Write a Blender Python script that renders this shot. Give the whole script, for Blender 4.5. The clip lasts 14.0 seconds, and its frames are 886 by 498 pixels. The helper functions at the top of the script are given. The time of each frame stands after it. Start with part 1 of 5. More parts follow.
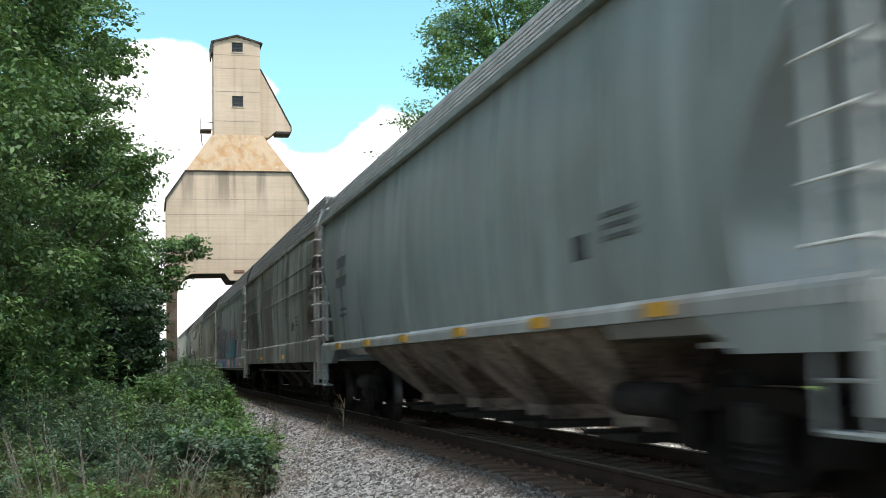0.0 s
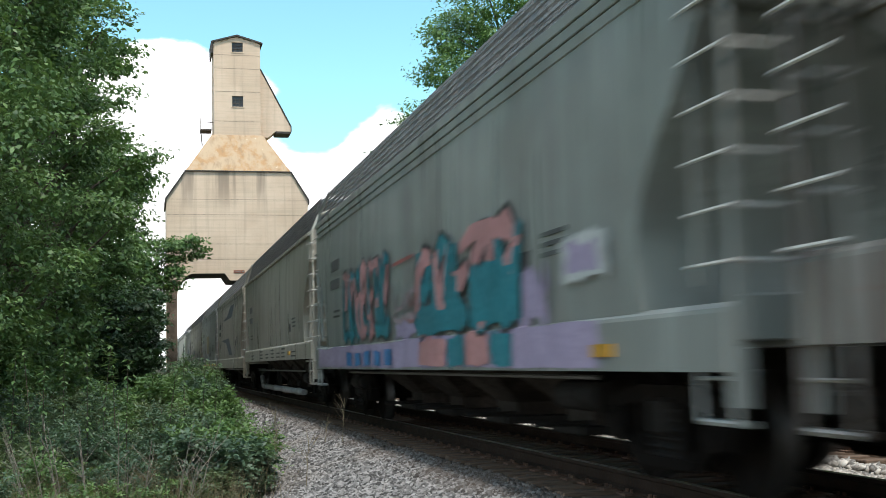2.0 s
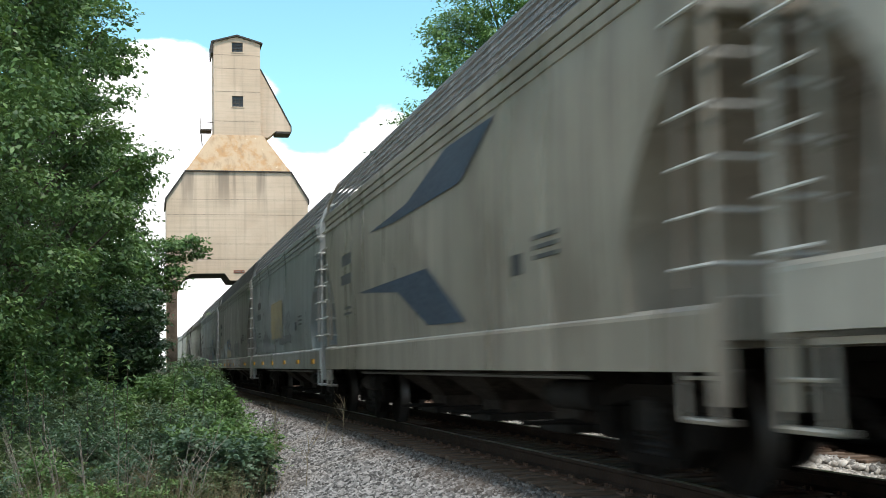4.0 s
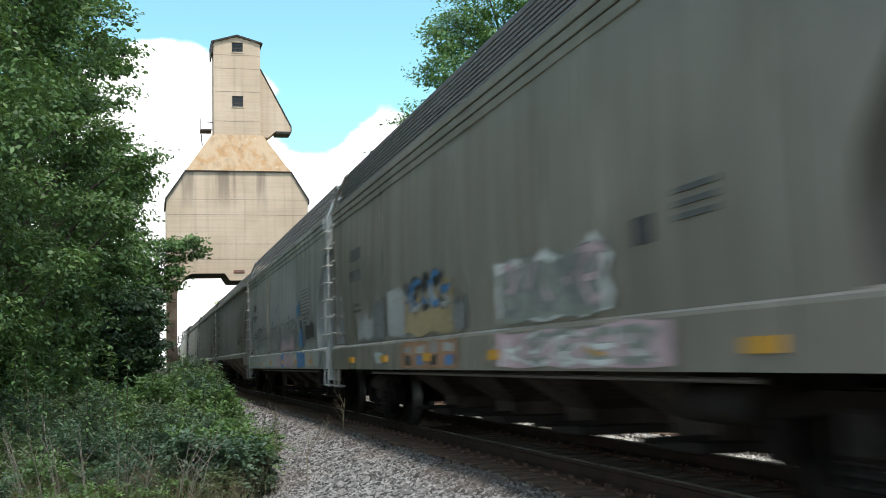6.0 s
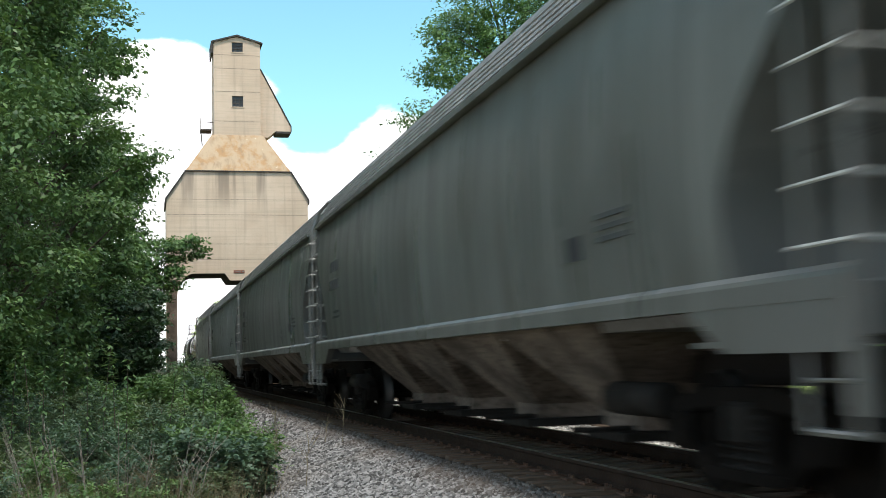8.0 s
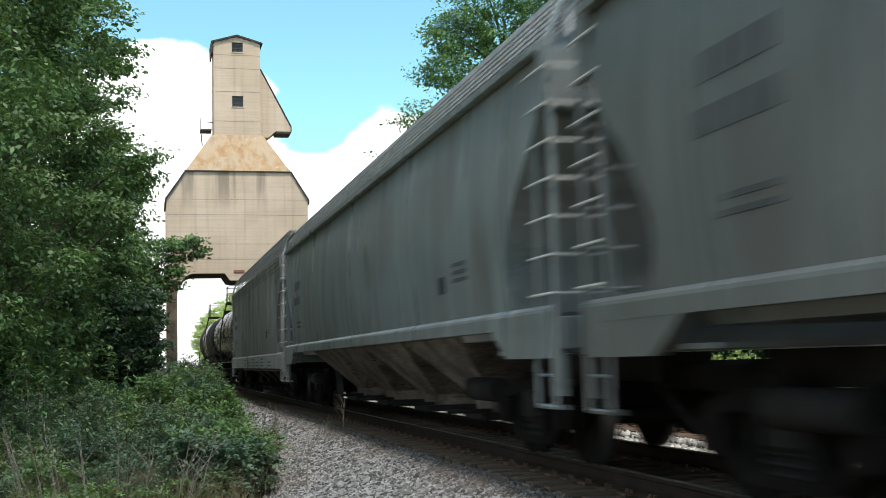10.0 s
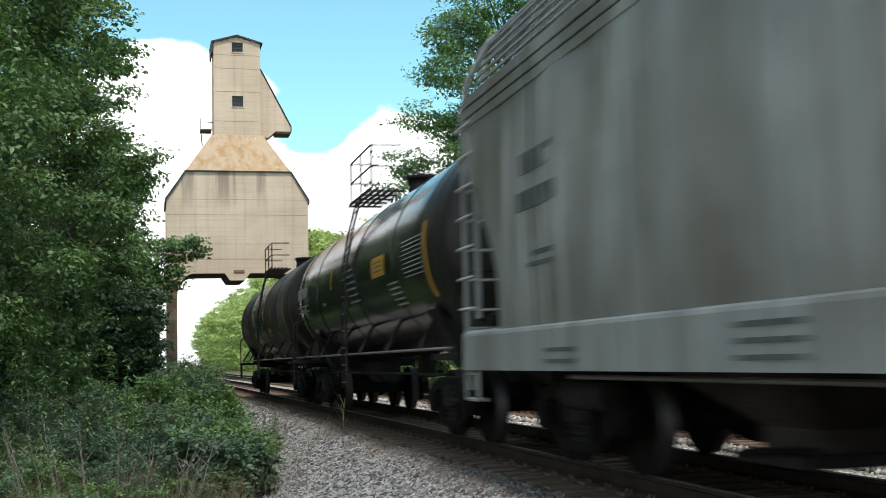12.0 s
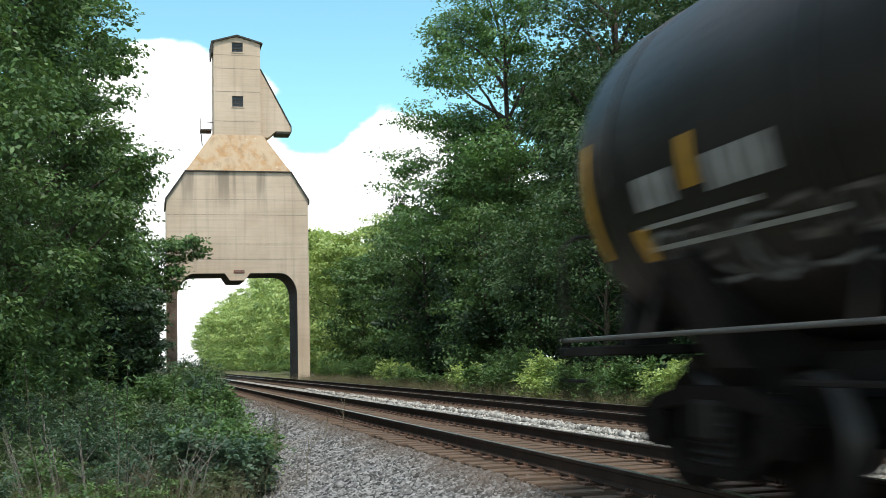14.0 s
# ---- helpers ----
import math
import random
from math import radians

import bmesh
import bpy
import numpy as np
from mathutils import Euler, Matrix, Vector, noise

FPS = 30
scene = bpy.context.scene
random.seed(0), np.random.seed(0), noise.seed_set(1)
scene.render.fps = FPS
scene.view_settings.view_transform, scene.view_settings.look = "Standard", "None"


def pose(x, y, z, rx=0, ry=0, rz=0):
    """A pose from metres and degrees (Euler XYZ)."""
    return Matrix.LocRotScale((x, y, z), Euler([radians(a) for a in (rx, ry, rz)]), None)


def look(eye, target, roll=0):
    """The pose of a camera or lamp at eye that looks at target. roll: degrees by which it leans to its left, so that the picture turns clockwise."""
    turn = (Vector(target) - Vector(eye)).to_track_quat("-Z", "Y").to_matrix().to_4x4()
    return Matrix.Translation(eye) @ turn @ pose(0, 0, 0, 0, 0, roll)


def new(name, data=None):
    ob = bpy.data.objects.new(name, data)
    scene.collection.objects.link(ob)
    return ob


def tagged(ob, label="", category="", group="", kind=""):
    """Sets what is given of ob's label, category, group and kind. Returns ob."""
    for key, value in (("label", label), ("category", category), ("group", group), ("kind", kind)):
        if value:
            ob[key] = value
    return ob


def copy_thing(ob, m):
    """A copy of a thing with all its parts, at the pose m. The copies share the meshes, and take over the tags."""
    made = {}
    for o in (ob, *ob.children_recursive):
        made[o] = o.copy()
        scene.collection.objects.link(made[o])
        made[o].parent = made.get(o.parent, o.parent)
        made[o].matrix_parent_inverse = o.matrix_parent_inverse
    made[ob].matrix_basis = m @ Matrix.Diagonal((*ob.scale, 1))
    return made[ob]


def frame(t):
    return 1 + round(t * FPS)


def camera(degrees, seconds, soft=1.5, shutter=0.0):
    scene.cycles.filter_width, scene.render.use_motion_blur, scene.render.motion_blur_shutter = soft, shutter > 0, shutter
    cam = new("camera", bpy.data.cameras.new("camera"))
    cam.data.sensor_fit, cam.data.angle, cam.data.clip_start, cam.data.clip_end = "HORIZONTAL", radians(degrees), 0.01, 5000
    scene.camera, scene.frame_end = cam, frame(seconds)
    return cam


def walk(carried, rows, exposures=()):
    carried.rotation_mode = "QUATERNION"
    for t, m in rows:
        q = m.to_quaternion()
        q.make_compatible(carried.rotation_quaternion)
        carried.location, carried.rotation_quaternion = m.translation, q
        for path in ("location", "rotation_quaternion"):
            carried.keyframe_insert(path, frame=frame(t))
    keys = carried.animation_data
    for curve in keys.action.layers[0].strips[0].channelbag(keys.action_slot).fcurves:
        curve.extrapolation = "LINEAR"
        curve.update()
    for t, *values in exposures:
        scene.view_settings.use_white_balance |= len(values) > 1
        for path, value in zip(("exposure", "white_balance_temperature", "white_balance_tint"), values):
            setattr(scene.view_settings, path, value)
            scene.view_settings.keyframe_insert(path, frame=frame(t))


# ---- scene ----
# ---- camera: stands still beside the track, x across the track, y along it, z = 0 at the rail head
EYE = (0.0, 0.0, 1.0565)
YAW, PITCH = 0.2480, 0.0942
AIM = (math.sin(YAW) * math.cos(PITCH), math.cos(YAW) * math.cos(PITCH), EYE[2] + math.sin(PITCH))
cam = camera(41.256, 14.0, soft=0.8, shutter=0.5)
STAND = look(EYE, AIM, -1.42)
walk(cam, [(0.0, STAND), (14.0, STAND)], exposures=[(0.0, 0.66, 6500, 13), (7.0, 0.58, 6500, 13), (14.0, 0.48, 6500, 11)])

# ---- light
SUN_EL = radians(64)
SUN_AZ = Vector((-0.05, -0.998, 0)).normalized()
SUN_DIR = SUN_AZ * math.cos(SUN_EL) + Vector((0, 0, math.sin(SUN_EL)))


LEFT_CLOUD, RIGHT_CLOUD, BLUE_GAP = (0.019, 0.982, 0.185), (0.181, 0.973, 0.143), (0.132, 0.972, 0.195)


def make_world():
    w = bpy.data.worlds.new("sky")
    scene.world = w
    w.use_nodes = True
    nt = w.node_tree
    nt.nodes.clear()
    out = nt.nodes.new("ShaderNodeOutputWorld")
    bg = nt.nodes.new("ShaderNodeBackground")
    sky = nt.nodes.new("ShaderNodeTexSky")
    sky.sky_type = "NISHITA"
    sky.sun_disc = False
    sky.sun_elevation = SUN_EL
    sky.sun_rotation = math.atan2(SUN_AZ.x, SUN_AZ.y)
    sky.air_density, sky.dust_density, sky.ozone_density = 1.0, 0.6, 1.0
    tc = nt.nodes.new("ShaderNodeTexCoord")
    mp = nt.nodes.new("ShaderNodeMapping")
    mp.inputs["Location"].default_value = (0.35, 0.1, 0.22)
    mp.inputs["Scale"].default_value = (1.0, 1.0, 1.9)
    nz = nt.nodes.new("ShaderNodeTexNoise")
    nz.inputs["Scale"].default_value = 3.4
    nz.inputs["Detail"].default_value = 9
    nz.inputs["Roughness"].default_value = 0.52
    sep = nt.nodes.new("ShaderNodeSeparateXYZ")
    low = nt.nodes.new("ShaderNodeMapRange")
    low.inputs["From Min"].default_value = 0.08
    low.inputs["From Max"].default_value = 0.30
    low.inputs["To Min"].default_value = 0.22
    low.inputs["To Max"].default_value = -0.10
    add = nt.nodes.new("ShaderNodeMath")
    add.operation = "ADD"
    ramp = nt.nodes.new("ShaderNodeMapRange")
    ramp.interpolation_type = "SMOOTHSTEP"
    ramp.inputs["From Min"].default_value = 0.555
    ramp.inputs["From Max"].default_value = 0.60
    mix = nt.nodes.new("ShaderNodeMix")
    mix.data_type = "RGBA"
    mix.inputs[7].default_value = (9.0, 9.1, 9.2, 1)
    L = nt.links
    L.new(tc.outputs["Generated"], mp.inputs["Vector"])
    L.new(mp.outputs["Vector"], nz.inputs["Vector"])
    L.new(tc.outputs["Generated"], sep.inputs[0])
    L.new(sep.outputs["Z"], low.inputs["Value"])
    L.new(nz.outputs[0], add.inputs[0])
    # two heaped clouds over the line
    total = low.outputs[0]
    for way, reach, lift in ((LEFT_CLOUD, 0.15, 0.24), (RIGHT_CLOUD, 0.13, 0.20), (BLUE_GAP, 0.07, -0.22)):
        far = nt.nodes.new("ShaderNodeVectorMath")
        far.operation = "DISTANCE"
        far.inputs[1].default_value = way
        L.new(tc.outputs["Generated"], far.inputs[0])
        heap = nt.nodes.new("ShaderNodeMapRange")
        heap.interpolation_type = "SMOOTHSTEP"
        for key, value in (("From Min", reach), ("From Max", 0.0), ("To Min", 0.0), ("To Max", lift)):
            heap.inputs[key].default_value = value
        L.new(far.outputs["Value"], heap.inputs["Value"])
        join = nt.nodes.new("ShaderNodeMath")
        join.operation = "ADD"
        L.new(total, join.inputs[0])
        L.new(heap.outputs[0], join.inputs[1])
        total = join.outputs[0]
    high = nt.nodes.new("ShaderNodeMapRange")
    high.interpolation_type = "SMOOTHSTEP"
    for key, value in (("From Min", 0.36), ("From Max", 0.62), ("To Min", 0.0), ("To Max", 0.17)):
        high.inputs[key].default_value = value
    L.new(sep.outputs["Z"], high.inputs["Value"])
    join = nt.nodes.new("ShaderNodeMath")
    join.operation = "ADD"
    L.new(total, join.inputs[0])
    L.new(high.outputs[0], join.inputs[1])
    L.new(join.outputs[0], add.inputs[1])
    L.new(add.outputs[0], ramp.inputs["Value"])
    L.new(ramp.outputs[0], mix.inputs[0])
    tint = nt.nodes.new("ShaderNodeMix")
    tint.data_type, tint.blend_type = "RGBA", "MULTIPLY"
    tint.inputs[0].default_value = 1.0
    tint.inputs[7].default_value = (1.0, 1.45, 1.25, 1)
    L.new(sky.outputs[0], tint.inputs[6])
    L.new(tint.outputs[2], mix.inputs[6])
    L.new(mix.outputs[2], bg.inputs["Color"])
    bg.inputs["Strength"].default_value = 0.13
    L.new(bg.outputs[0], out.inputs[0])


make_world()
sun_data = bpy.data.lights.new("sun", "SUN")
sun_data.energy, sun_data.angle, sun_data.color = 2.9, radians(9), (1.0, 0.95, 0.86)
sun = new("sun", sun_data)
sun.matrix_world = look(SUN_DIR * 100, (0, 0, 0))


# ---- materials
class Nodes:
    """A small writer of node trees."""

    def __init__(self, name):
        self.m = bpy.data.materials.new(name)
        self.m.use_nodes = True
        self.t = self.m.node_tree
        self.t.nodes.clear()
        self.out = self.t.nodes.new("ShaderNodeOutputMaterial")

    def n(self, kind, **inputs):
        nd = self.t.nodes.new(kind)
        for k, v in inputs.items():
            self.set(nd, k, v)
        return nd

    def set(self, nd, k, v):
        key = int(k[1:]) if k[0] == "i" and k[1:].isdigit() else k.replace("_", " ")
        sock = nd.inputs[key]
        if isinstance(v, bpy.types.NodeSocket):
            self.t.links.new(v, sock)
        else:
            sock.default_value = v

    def coord(self, which="Object", scale=(1, 1, 1), loc=(0, 0, 0)):
        tc = self.n("ShaderNodeTexCoord")
        mp = self.n("ShaderNodeMapping", Vector=tc.outputs[which])
        mp.inputs["Scale"].default_value = scale
        mp.inputs["Location"].default_value = loc
        return mp.outputs[0]

    def noise(self, vec, scale, detail=4, rough=0.55):
        return self.n("ShaderNodeTexNoise", Vector=vec, Scale=scale, Detail=detail, Roughness=rough).outputs[0]

    def rng(self, v, a, b, c=0.0, d=1.0, smooth=True):
        nd = self.n("ShaderNodeMapRange")
        nd.interpolation_type = "SMOOTHSTEP" if smooth else "LINEAR"
        for i, x in enumerate((v, a, b, c, d)):
            self.set(nd, "i%d" % i, x)
        return nd.outputs[0]

    def math(self, op, a, b=0.0):
        nd = self.n("ShaderNodeMath")
        nd.operation = op
        self.set(nd, "i0", a)
        self.set(nd, "i1", b)
        return nd.outputs[0]

    def mix(self, f, a, b, blend="MIX"):
        nd = self.n("ShaderNodeMix")
        nd.data_type, nd.blend_type = "RGBA", blend
        for i, x in ((0, f), (6, a), (7, b)):
            if isinstance(x, tuple) and len(x) == 3:
                x = (*x, 1)
            self.set(nd, "i%d" % i, x)
        return nd.outputs[2]

    def bump(self, h, strength=0.3, dist=0.01):
        return self.n("ShaderNodeBump", Height=h, Strength=strength, Distance=dist).outputs[0]

    def bsdf(self, color, rough=0.6, metal=0.0, normal=None, spec=0.5):
        b = self.n("ShaderNodeBsdfPrincipled")
        self.set(b, "Base_Color", (*color, 1) if isinstance(color, tuple) and len(color) == 3 else color)
        self.set(b, "Roughness", rough)
        self.set(b, "Metallic", metal)
        self.set(b, "Specular_IOR_Level", spec)
        if normal is not None:
            self.set(b, "Normal", normal)
        return b.outputs[0]

    def done(self, sh):
        self.t.links.new(sh, self.out.inputs[0])
        return self.m


def shade(c, k):
    return tuple(min(1.0, x * k) for x in c)


def worn(name, color, rough=0.6, metal=0.0, scale=4.0, amount=0.35, bump=0.2, second=None, spec=0.4):
    """A surface with stains at two scales and fine relief."""
    s = Nodes(name)
    v = s.coord()
    a = s.noise(v, scale, 5)
    b = s.noise(v, scale * 9, 4)
    c = s.mix(s.rng(a, 0.3, 0.72), shade(color, 1 - amount), shade(color, 1 + amount))
    c = s.mix(s.rng(b, 0.45, 0.75), c, second or shade(color, 1 - amount * 0.8))
    return s.done(s.bsdf(c, s.rng(b, 0.2, 0.8, rough * 0.8, min(1, rough * 1.2)), metal, s.bump(b, bump, 0.01), spec))


def concrete():
    s = Nodes("board-marked concrete")
    v = s.coord()
    a = s.noise(v, 0.35, 6)
    streak = s.noise(s.coord(scale=(1.6, 1.6, 0.07)), 1.0, 6, 0.6)
    board = s.noise(s.coord(scale=(0.15, 0.15, 5.5)), 1.0, 3)
    grain = s.noise(v, 14, 4)
    c = s.mix(s.rng(a, 0.3, 0.7), (0.52, 0.40, 0.295), (0.61, 0.48, 0.365))
    c = s.mix(s.math("MULTIPLY", s.rng(streak, 0.46, 0.8), 0.5), c, (0.27, 0.215, 0.16))
    drip = s.noise(s.coord(scale=(0.62, 0.62, 0.05), loc=(3.4, 0, 0)), 1.0, 4, 0.6)
    zz = s.n("ShaderNodeSeparateXYZ", Vector=v).outputs["Z"]
    run = s.math("MULTIPLY", s.rng(zz, 13.5, 18.2), s.rng(zz, 18.3, 18.2))
    c = s.mix(s.math("MULTIPLY", s.math("MULTIPLY", s.rng(drip, 0.53, 0.66), run), 0.62), c, (0.13, 0.105, 0.085))
    c = s.mix(s.math("MULTIPLY", s.rng(board, 0.45, 0.7), 0.22), c, (0.30, 0.26, 0.20))
    c = s.mix(s.math("MULTIPLY", s.rng(grain, 0.55, 0.75), 0.3), c, (0.25, 0.21, 0.17))
    h = s.math("ADD", s.math("MULTIPLY", board, 0.6), s.math("MULTIPLY", grain, 0.4))
    return s.done(s.bsdf(c, 0.9, 0, s.bump(h, 0.35, 0.04), 0.2))


def rust_concrete():
    s = Nodes("lichen-stained concrete slope")
    v = s.coord()
    a = s.noise(v, 0.7, 7, 0.62)
    b = s.noise(s.coord(scale=(2.2, 2.2, 0.3)), 1.0, 6)
    spots = s.noise(v, 3.5, 2)
    c = s.mix(s.rng(a, 0.42, 0.62), (0.42, 0.315, 0.21), (0.37, 0.225, 0.115))
    c = s.mix(s.math("MULTIPLY", s.rng(b, 0.48, 0.72), 0.55), c, (0.24, 0.17, 0.11))
    c = s.mix(s.rng(spots, 0.72, 0.76), c, (0.62, 0.55, 0.42))
    return s.done(s.bsdf(c, 0.92, 0, s.bump(a, 0.3, 0.05), 0.2))


def car_paint(name, color, dirt=(0.10, 0.085, 0.07), dirtiness=0.5, rust=0.25, seed=0.0, rough=0.30, light=0.12, bands=0.0, spec=0.85, blotch=0.42):
    """Weathered freight-car paint: streaks that run down, road dirt and rust."""
    s = Nodes(name)
    v = s.coord(loc=(seed, seed * 1.7, 0))
    streak = s.noise(s.coord(scale=(0.6, 2.6, 0.16), loc=(0, seed, seed)), 1.0, 6, 0.6)
    broad = s.noise(s.coord(scale=(0.5, 0.32, 0.5), loc=(0, seed * 3, 0)), 1.0, 4)
    fine = s.noise(v, 18, 4)
    z = s.n("ShaderNodeSeparateXYZ", Vector=s.coord()).outputs["Z"]
    c = s.mix(s.rng(broad, 0.32, 0.7), shade(color, 1 - light), shade(color, 1 + light))
    c = s.mix(s.math("MULTIPLY", s.rng(streak, 0.46, 0.74), dirtiness), c, dirt)
    if bands:
        bd = s.noise(s.coord(scale=(0.3, 1.3, 0.09), loc=(0, seed * 5, 0)), 1.0, 3, 0.7)
        c = s.mix(s.math("MULTIPLY", s.rng(bd, 0.45, 0.53), bands), c, dirt)
    bl = s.noise(s.coord(scale=(0.7, 0.75, 0.55), loc=(0, seed * 4, 2)), 1.0, 7, 0.62)
    c = s.mix(s.math("MULTIPLY", s.rng(bl, 0.47, 0.62), blotch), c, dirt)
    pale = s.noise(s.coord(scale=(0.6, 3.4, 0.22), loc=(0, seed * 2, 4)), 1.0, 5)
    c = s.mix(s.math("MULTIPLY", s.rng(pale, 0.54, 0.68), 0.55), c, shade(color, 1.75))
    road = s.math("MULTIPLY", s.rng(z, 2.3, 1.3), s.rng(broad, 0.25, 0.7, 0.15, 0.55))
    c = s.mix(s.math("MULTIPLY", road, dirtiness), c, dirt)
    rs = s.math("MULTIPLY", s.rng(fine, 0.62, 0.72), s.rng(streak, 0.42, 0.62))
    c = s.mix(s.math("MULTIPLY", rs, rust), c, (0.13, 0.05, 0.02))
    return s.done(s.bsdf(c, s.rng(streak, 0.3, 0.7, rough * 0.85, rough * 1.4), 0, s.bump(s.math("ADD", fine, s.math("MULTIPLY", broad, 3.0)), 0.12, 0.02), spec))


def tank_paint(name, y0, y1, seed):
    """Black enamel, glossy where it was repainted between y0 and y1, dusty and dull elsewhere."""
    s = Nodes(name)
    v = s.coord(loc=(seed, seed, 0))
    p = s.n("ShaderNodeSeparateXYZ", Vector=s.coord())
    y = p.outputs["Y"]
    clean = s.math("MULTIPLY", s.rng(y, y0 - 0.03, y0 + 0.03), s.rng(y, y1 + 0.03, y1 - 0.03))
    big, fine = s.noise(v, 1.1, 5), s.noise(v, 14, 4)
    streak = s.noise(s.coord(scale=(0.6, 3.0, 0.2), loc=(0, seed, seed)), 1.0, 6, 0.6)
    dust = s.mix(s.rng(big, 0.3, 0.7), (0.007, 0.0064, 0.0062), (0.014, 0.0122, 0.0115))
    dust = s.mix(s.math("MULTIPLY", s.rng(streak, 0.5, 0.75), 0.6), dust, (0.026, 0.020, 0.017))
    c = s.mix(clean, dust, s.mix(s.rng(big, 0.3, 0.7), (0.006, 0.006, 0.0065), (0.012, 0.011, 0.011)))
    c = s.mix(s.math("MULTIPLY", s.rng(p.outputs["Z"], 2.2, 1.5), s.rng(streak, 0.35, 0.7)), c, (0.018, 0.014, 0.012))
    rough = s.math("ADD", s.rng(clean, 0.0, 1.0, 0.40, 0.13), s.math("MULTIPLY", s.rng(fine, 0.4, 0.8), 0.1))
    return s.done(s.bsdf(c, rough, 0, s.bump(s.math("ADD", s.math("MULTIPLY", fine, 0.3), s.math("MULTIPLY", big, 3.0)), 0.10, 0.02), s.rng(clean, 0.0, 1.0, 0.16, 0.34)))


def leaf_mat(name, dark, bright, rough=0.5):
    s = Nodes(name)
    g = s.n("ShaderNodeNewGeometry")
    big = s.noise(s.coord(), 0.8, 4)
    f = s.math("ADD", s.math("MULTIPLY", g.outputs["Random Per Island"], 0.45), s.math("MULTIPLY", s.rng(big, 0.36, 0.66), 0.55))
    c = s.mix(f, dark, bright)
    b = s.bsdf(c, rough, 0, None, 0.35)
    tr = s.n("ShaderNodeBsdfTranslucent", Color=s.mix(0.5, c, (bright[0] * 1.4, bright[1] * 1.4, bright[2] * 0.8)))
    mx = s.n("ShaderNodeMixShader", Fac=0.25, i1=b, i2=tr.outputs[0])
    return s.done(mx.outputs[0])


def stone_mat():
    s = Nodes("crushed grey ballast")
    g = s.n("ShaderNodeNewGeometry")
    v = s.coord()
    r = g.outputs["Random Per Island"]
    c = s.mix(s.math("POWER", r, 1.4), (0.022, 0.022, 0.022), (0.30, 0.295, 0.29))
    c = s.mix(s.rng(s.noise(v, 0.5, 4), 0.5, 0.72, 0.0, 0.3), c, (0.17, 0.14, 0.11))
    x = s.n("ShaderNodeSeparateXYZ", Vector=v).outputs["X"]
    xx = s.math("ADD", x, s.math("MULTIPLY", s.math("SUBTRACT", s.noise(v, 0.9, 4), 0.5), 1.2))
    # brown dirt around the sleepers, deepened to paint the train's shadow
    dirt_shade = s.math("MULTIPLY", s.rng(xx, 3.0, 3.8), s.rng(xx, 6.7, 6.2))
    c = s.mix(s.math("MULTIPLY", dirt_shade, 0.75), c, (0.085, 0.06, 0.043))
    pale_strip = s.math("MULTIPLY", s.rng(xx, 6.3, 6.9), s.rng(xx, 8.6, 8.0))
    c = s.mix(s.math("MULTIPLY", pale_strip, 0.65), c, s.mix(r, (0.16, 0.152, 0.14), (0.58, 0.545, 0.49)))
    c = s.mix(s.rng(s.noise(v, 60, 3), 0.5, 0.8, 0, 0.4), c, (0.14, 0.13, 0.12))
    return s.done(s.bsdf(c, 0.85, 0, s.bump(s.noise(v, 90, 3), 0.3, 0.01), 0.3))


def ground_mat():
    """One sheet: ballast bed along the tracks, grass and earth beside them."""
    s = Nodes("ballast bed and grassy verge")
    v = s.coord()
    x = s.n("ShaderNodeSeparateXYZ", Vector=v).outputs["X"]
    wob = s.math("MULTIPLY", s.math("SUBTRACT", s.noise(v, 0.6, 4), 0.5), 1.6)
    xx = s.math("ADD", x, wob)
    bed = s.math("MULTIPLY", s.rng(xx, 1.2, 1.9), s.rng(xx, 12.0, 11.2))
    vor = s.n("ShaderNodeTexVoronoi", Vector=v, Scale=17.0)
    # dark base and cell edges paint the shade in gaps between stones
    st = s.mix(s.n("ShaderNodeSeparateColor", Color=vor.outputs["Color"]).outputs[0], (0.025, 0.025, 0.025), (0.10, 0.099, 0.095))
    st = s.mix(s.rng(vor.outputs["Distance"], 0.35, 0.6), st, (0.05, 0.045, 0.04))
    st = s.mix(s.rng(s.noise(v, 0.5, 4), 0.48, 0.72, 0.0, 0.4), st, (0.14, 0.11, 0.085))
    gr = s.mix(s.rng(s.noise(v, 0.8, 5), 0.35, 0.65), (0.06, 0.075, 0.025), (0.17, 0.15, 0.07))
    gr = s.mix(s.rng(s.noise(v, 9, 4), 0.5, 0.75), gr, (0.05, 0.04, 0.025))
    # same band on the bed: sleeper dirt with the train's shade mixed in
    dirt_shade = s.math("MULTIPLY", s.rng(xx, 3.0, 3.8), s.rng(xx, 6.7, 6.2))
    st = s.mix(s.math("MULTIPLY", dirt_shade, 0.7), st, (0.07, 0.05, 0.036))
    pale_strip = s.math("MULTIPLY", s.rng(xx, 6.3, 6.9), s.rng(xx, 8.6, 8.0))
    st = s.mix(s.math("MULTIPLY", pale_strip, 0.55), st, (0.42, 0.40, 0.36))
    c = s.mix(bed, gr, st)
    h = s.math("ADD", s.math("MULTIPLY", vor.outputs["Distance"], -1.0), s.noise(v, 5, 4))
    return s.done(s.bsdf(c, 0.92, 0, s.bump(h, 0.6, 0.05), 0.2))


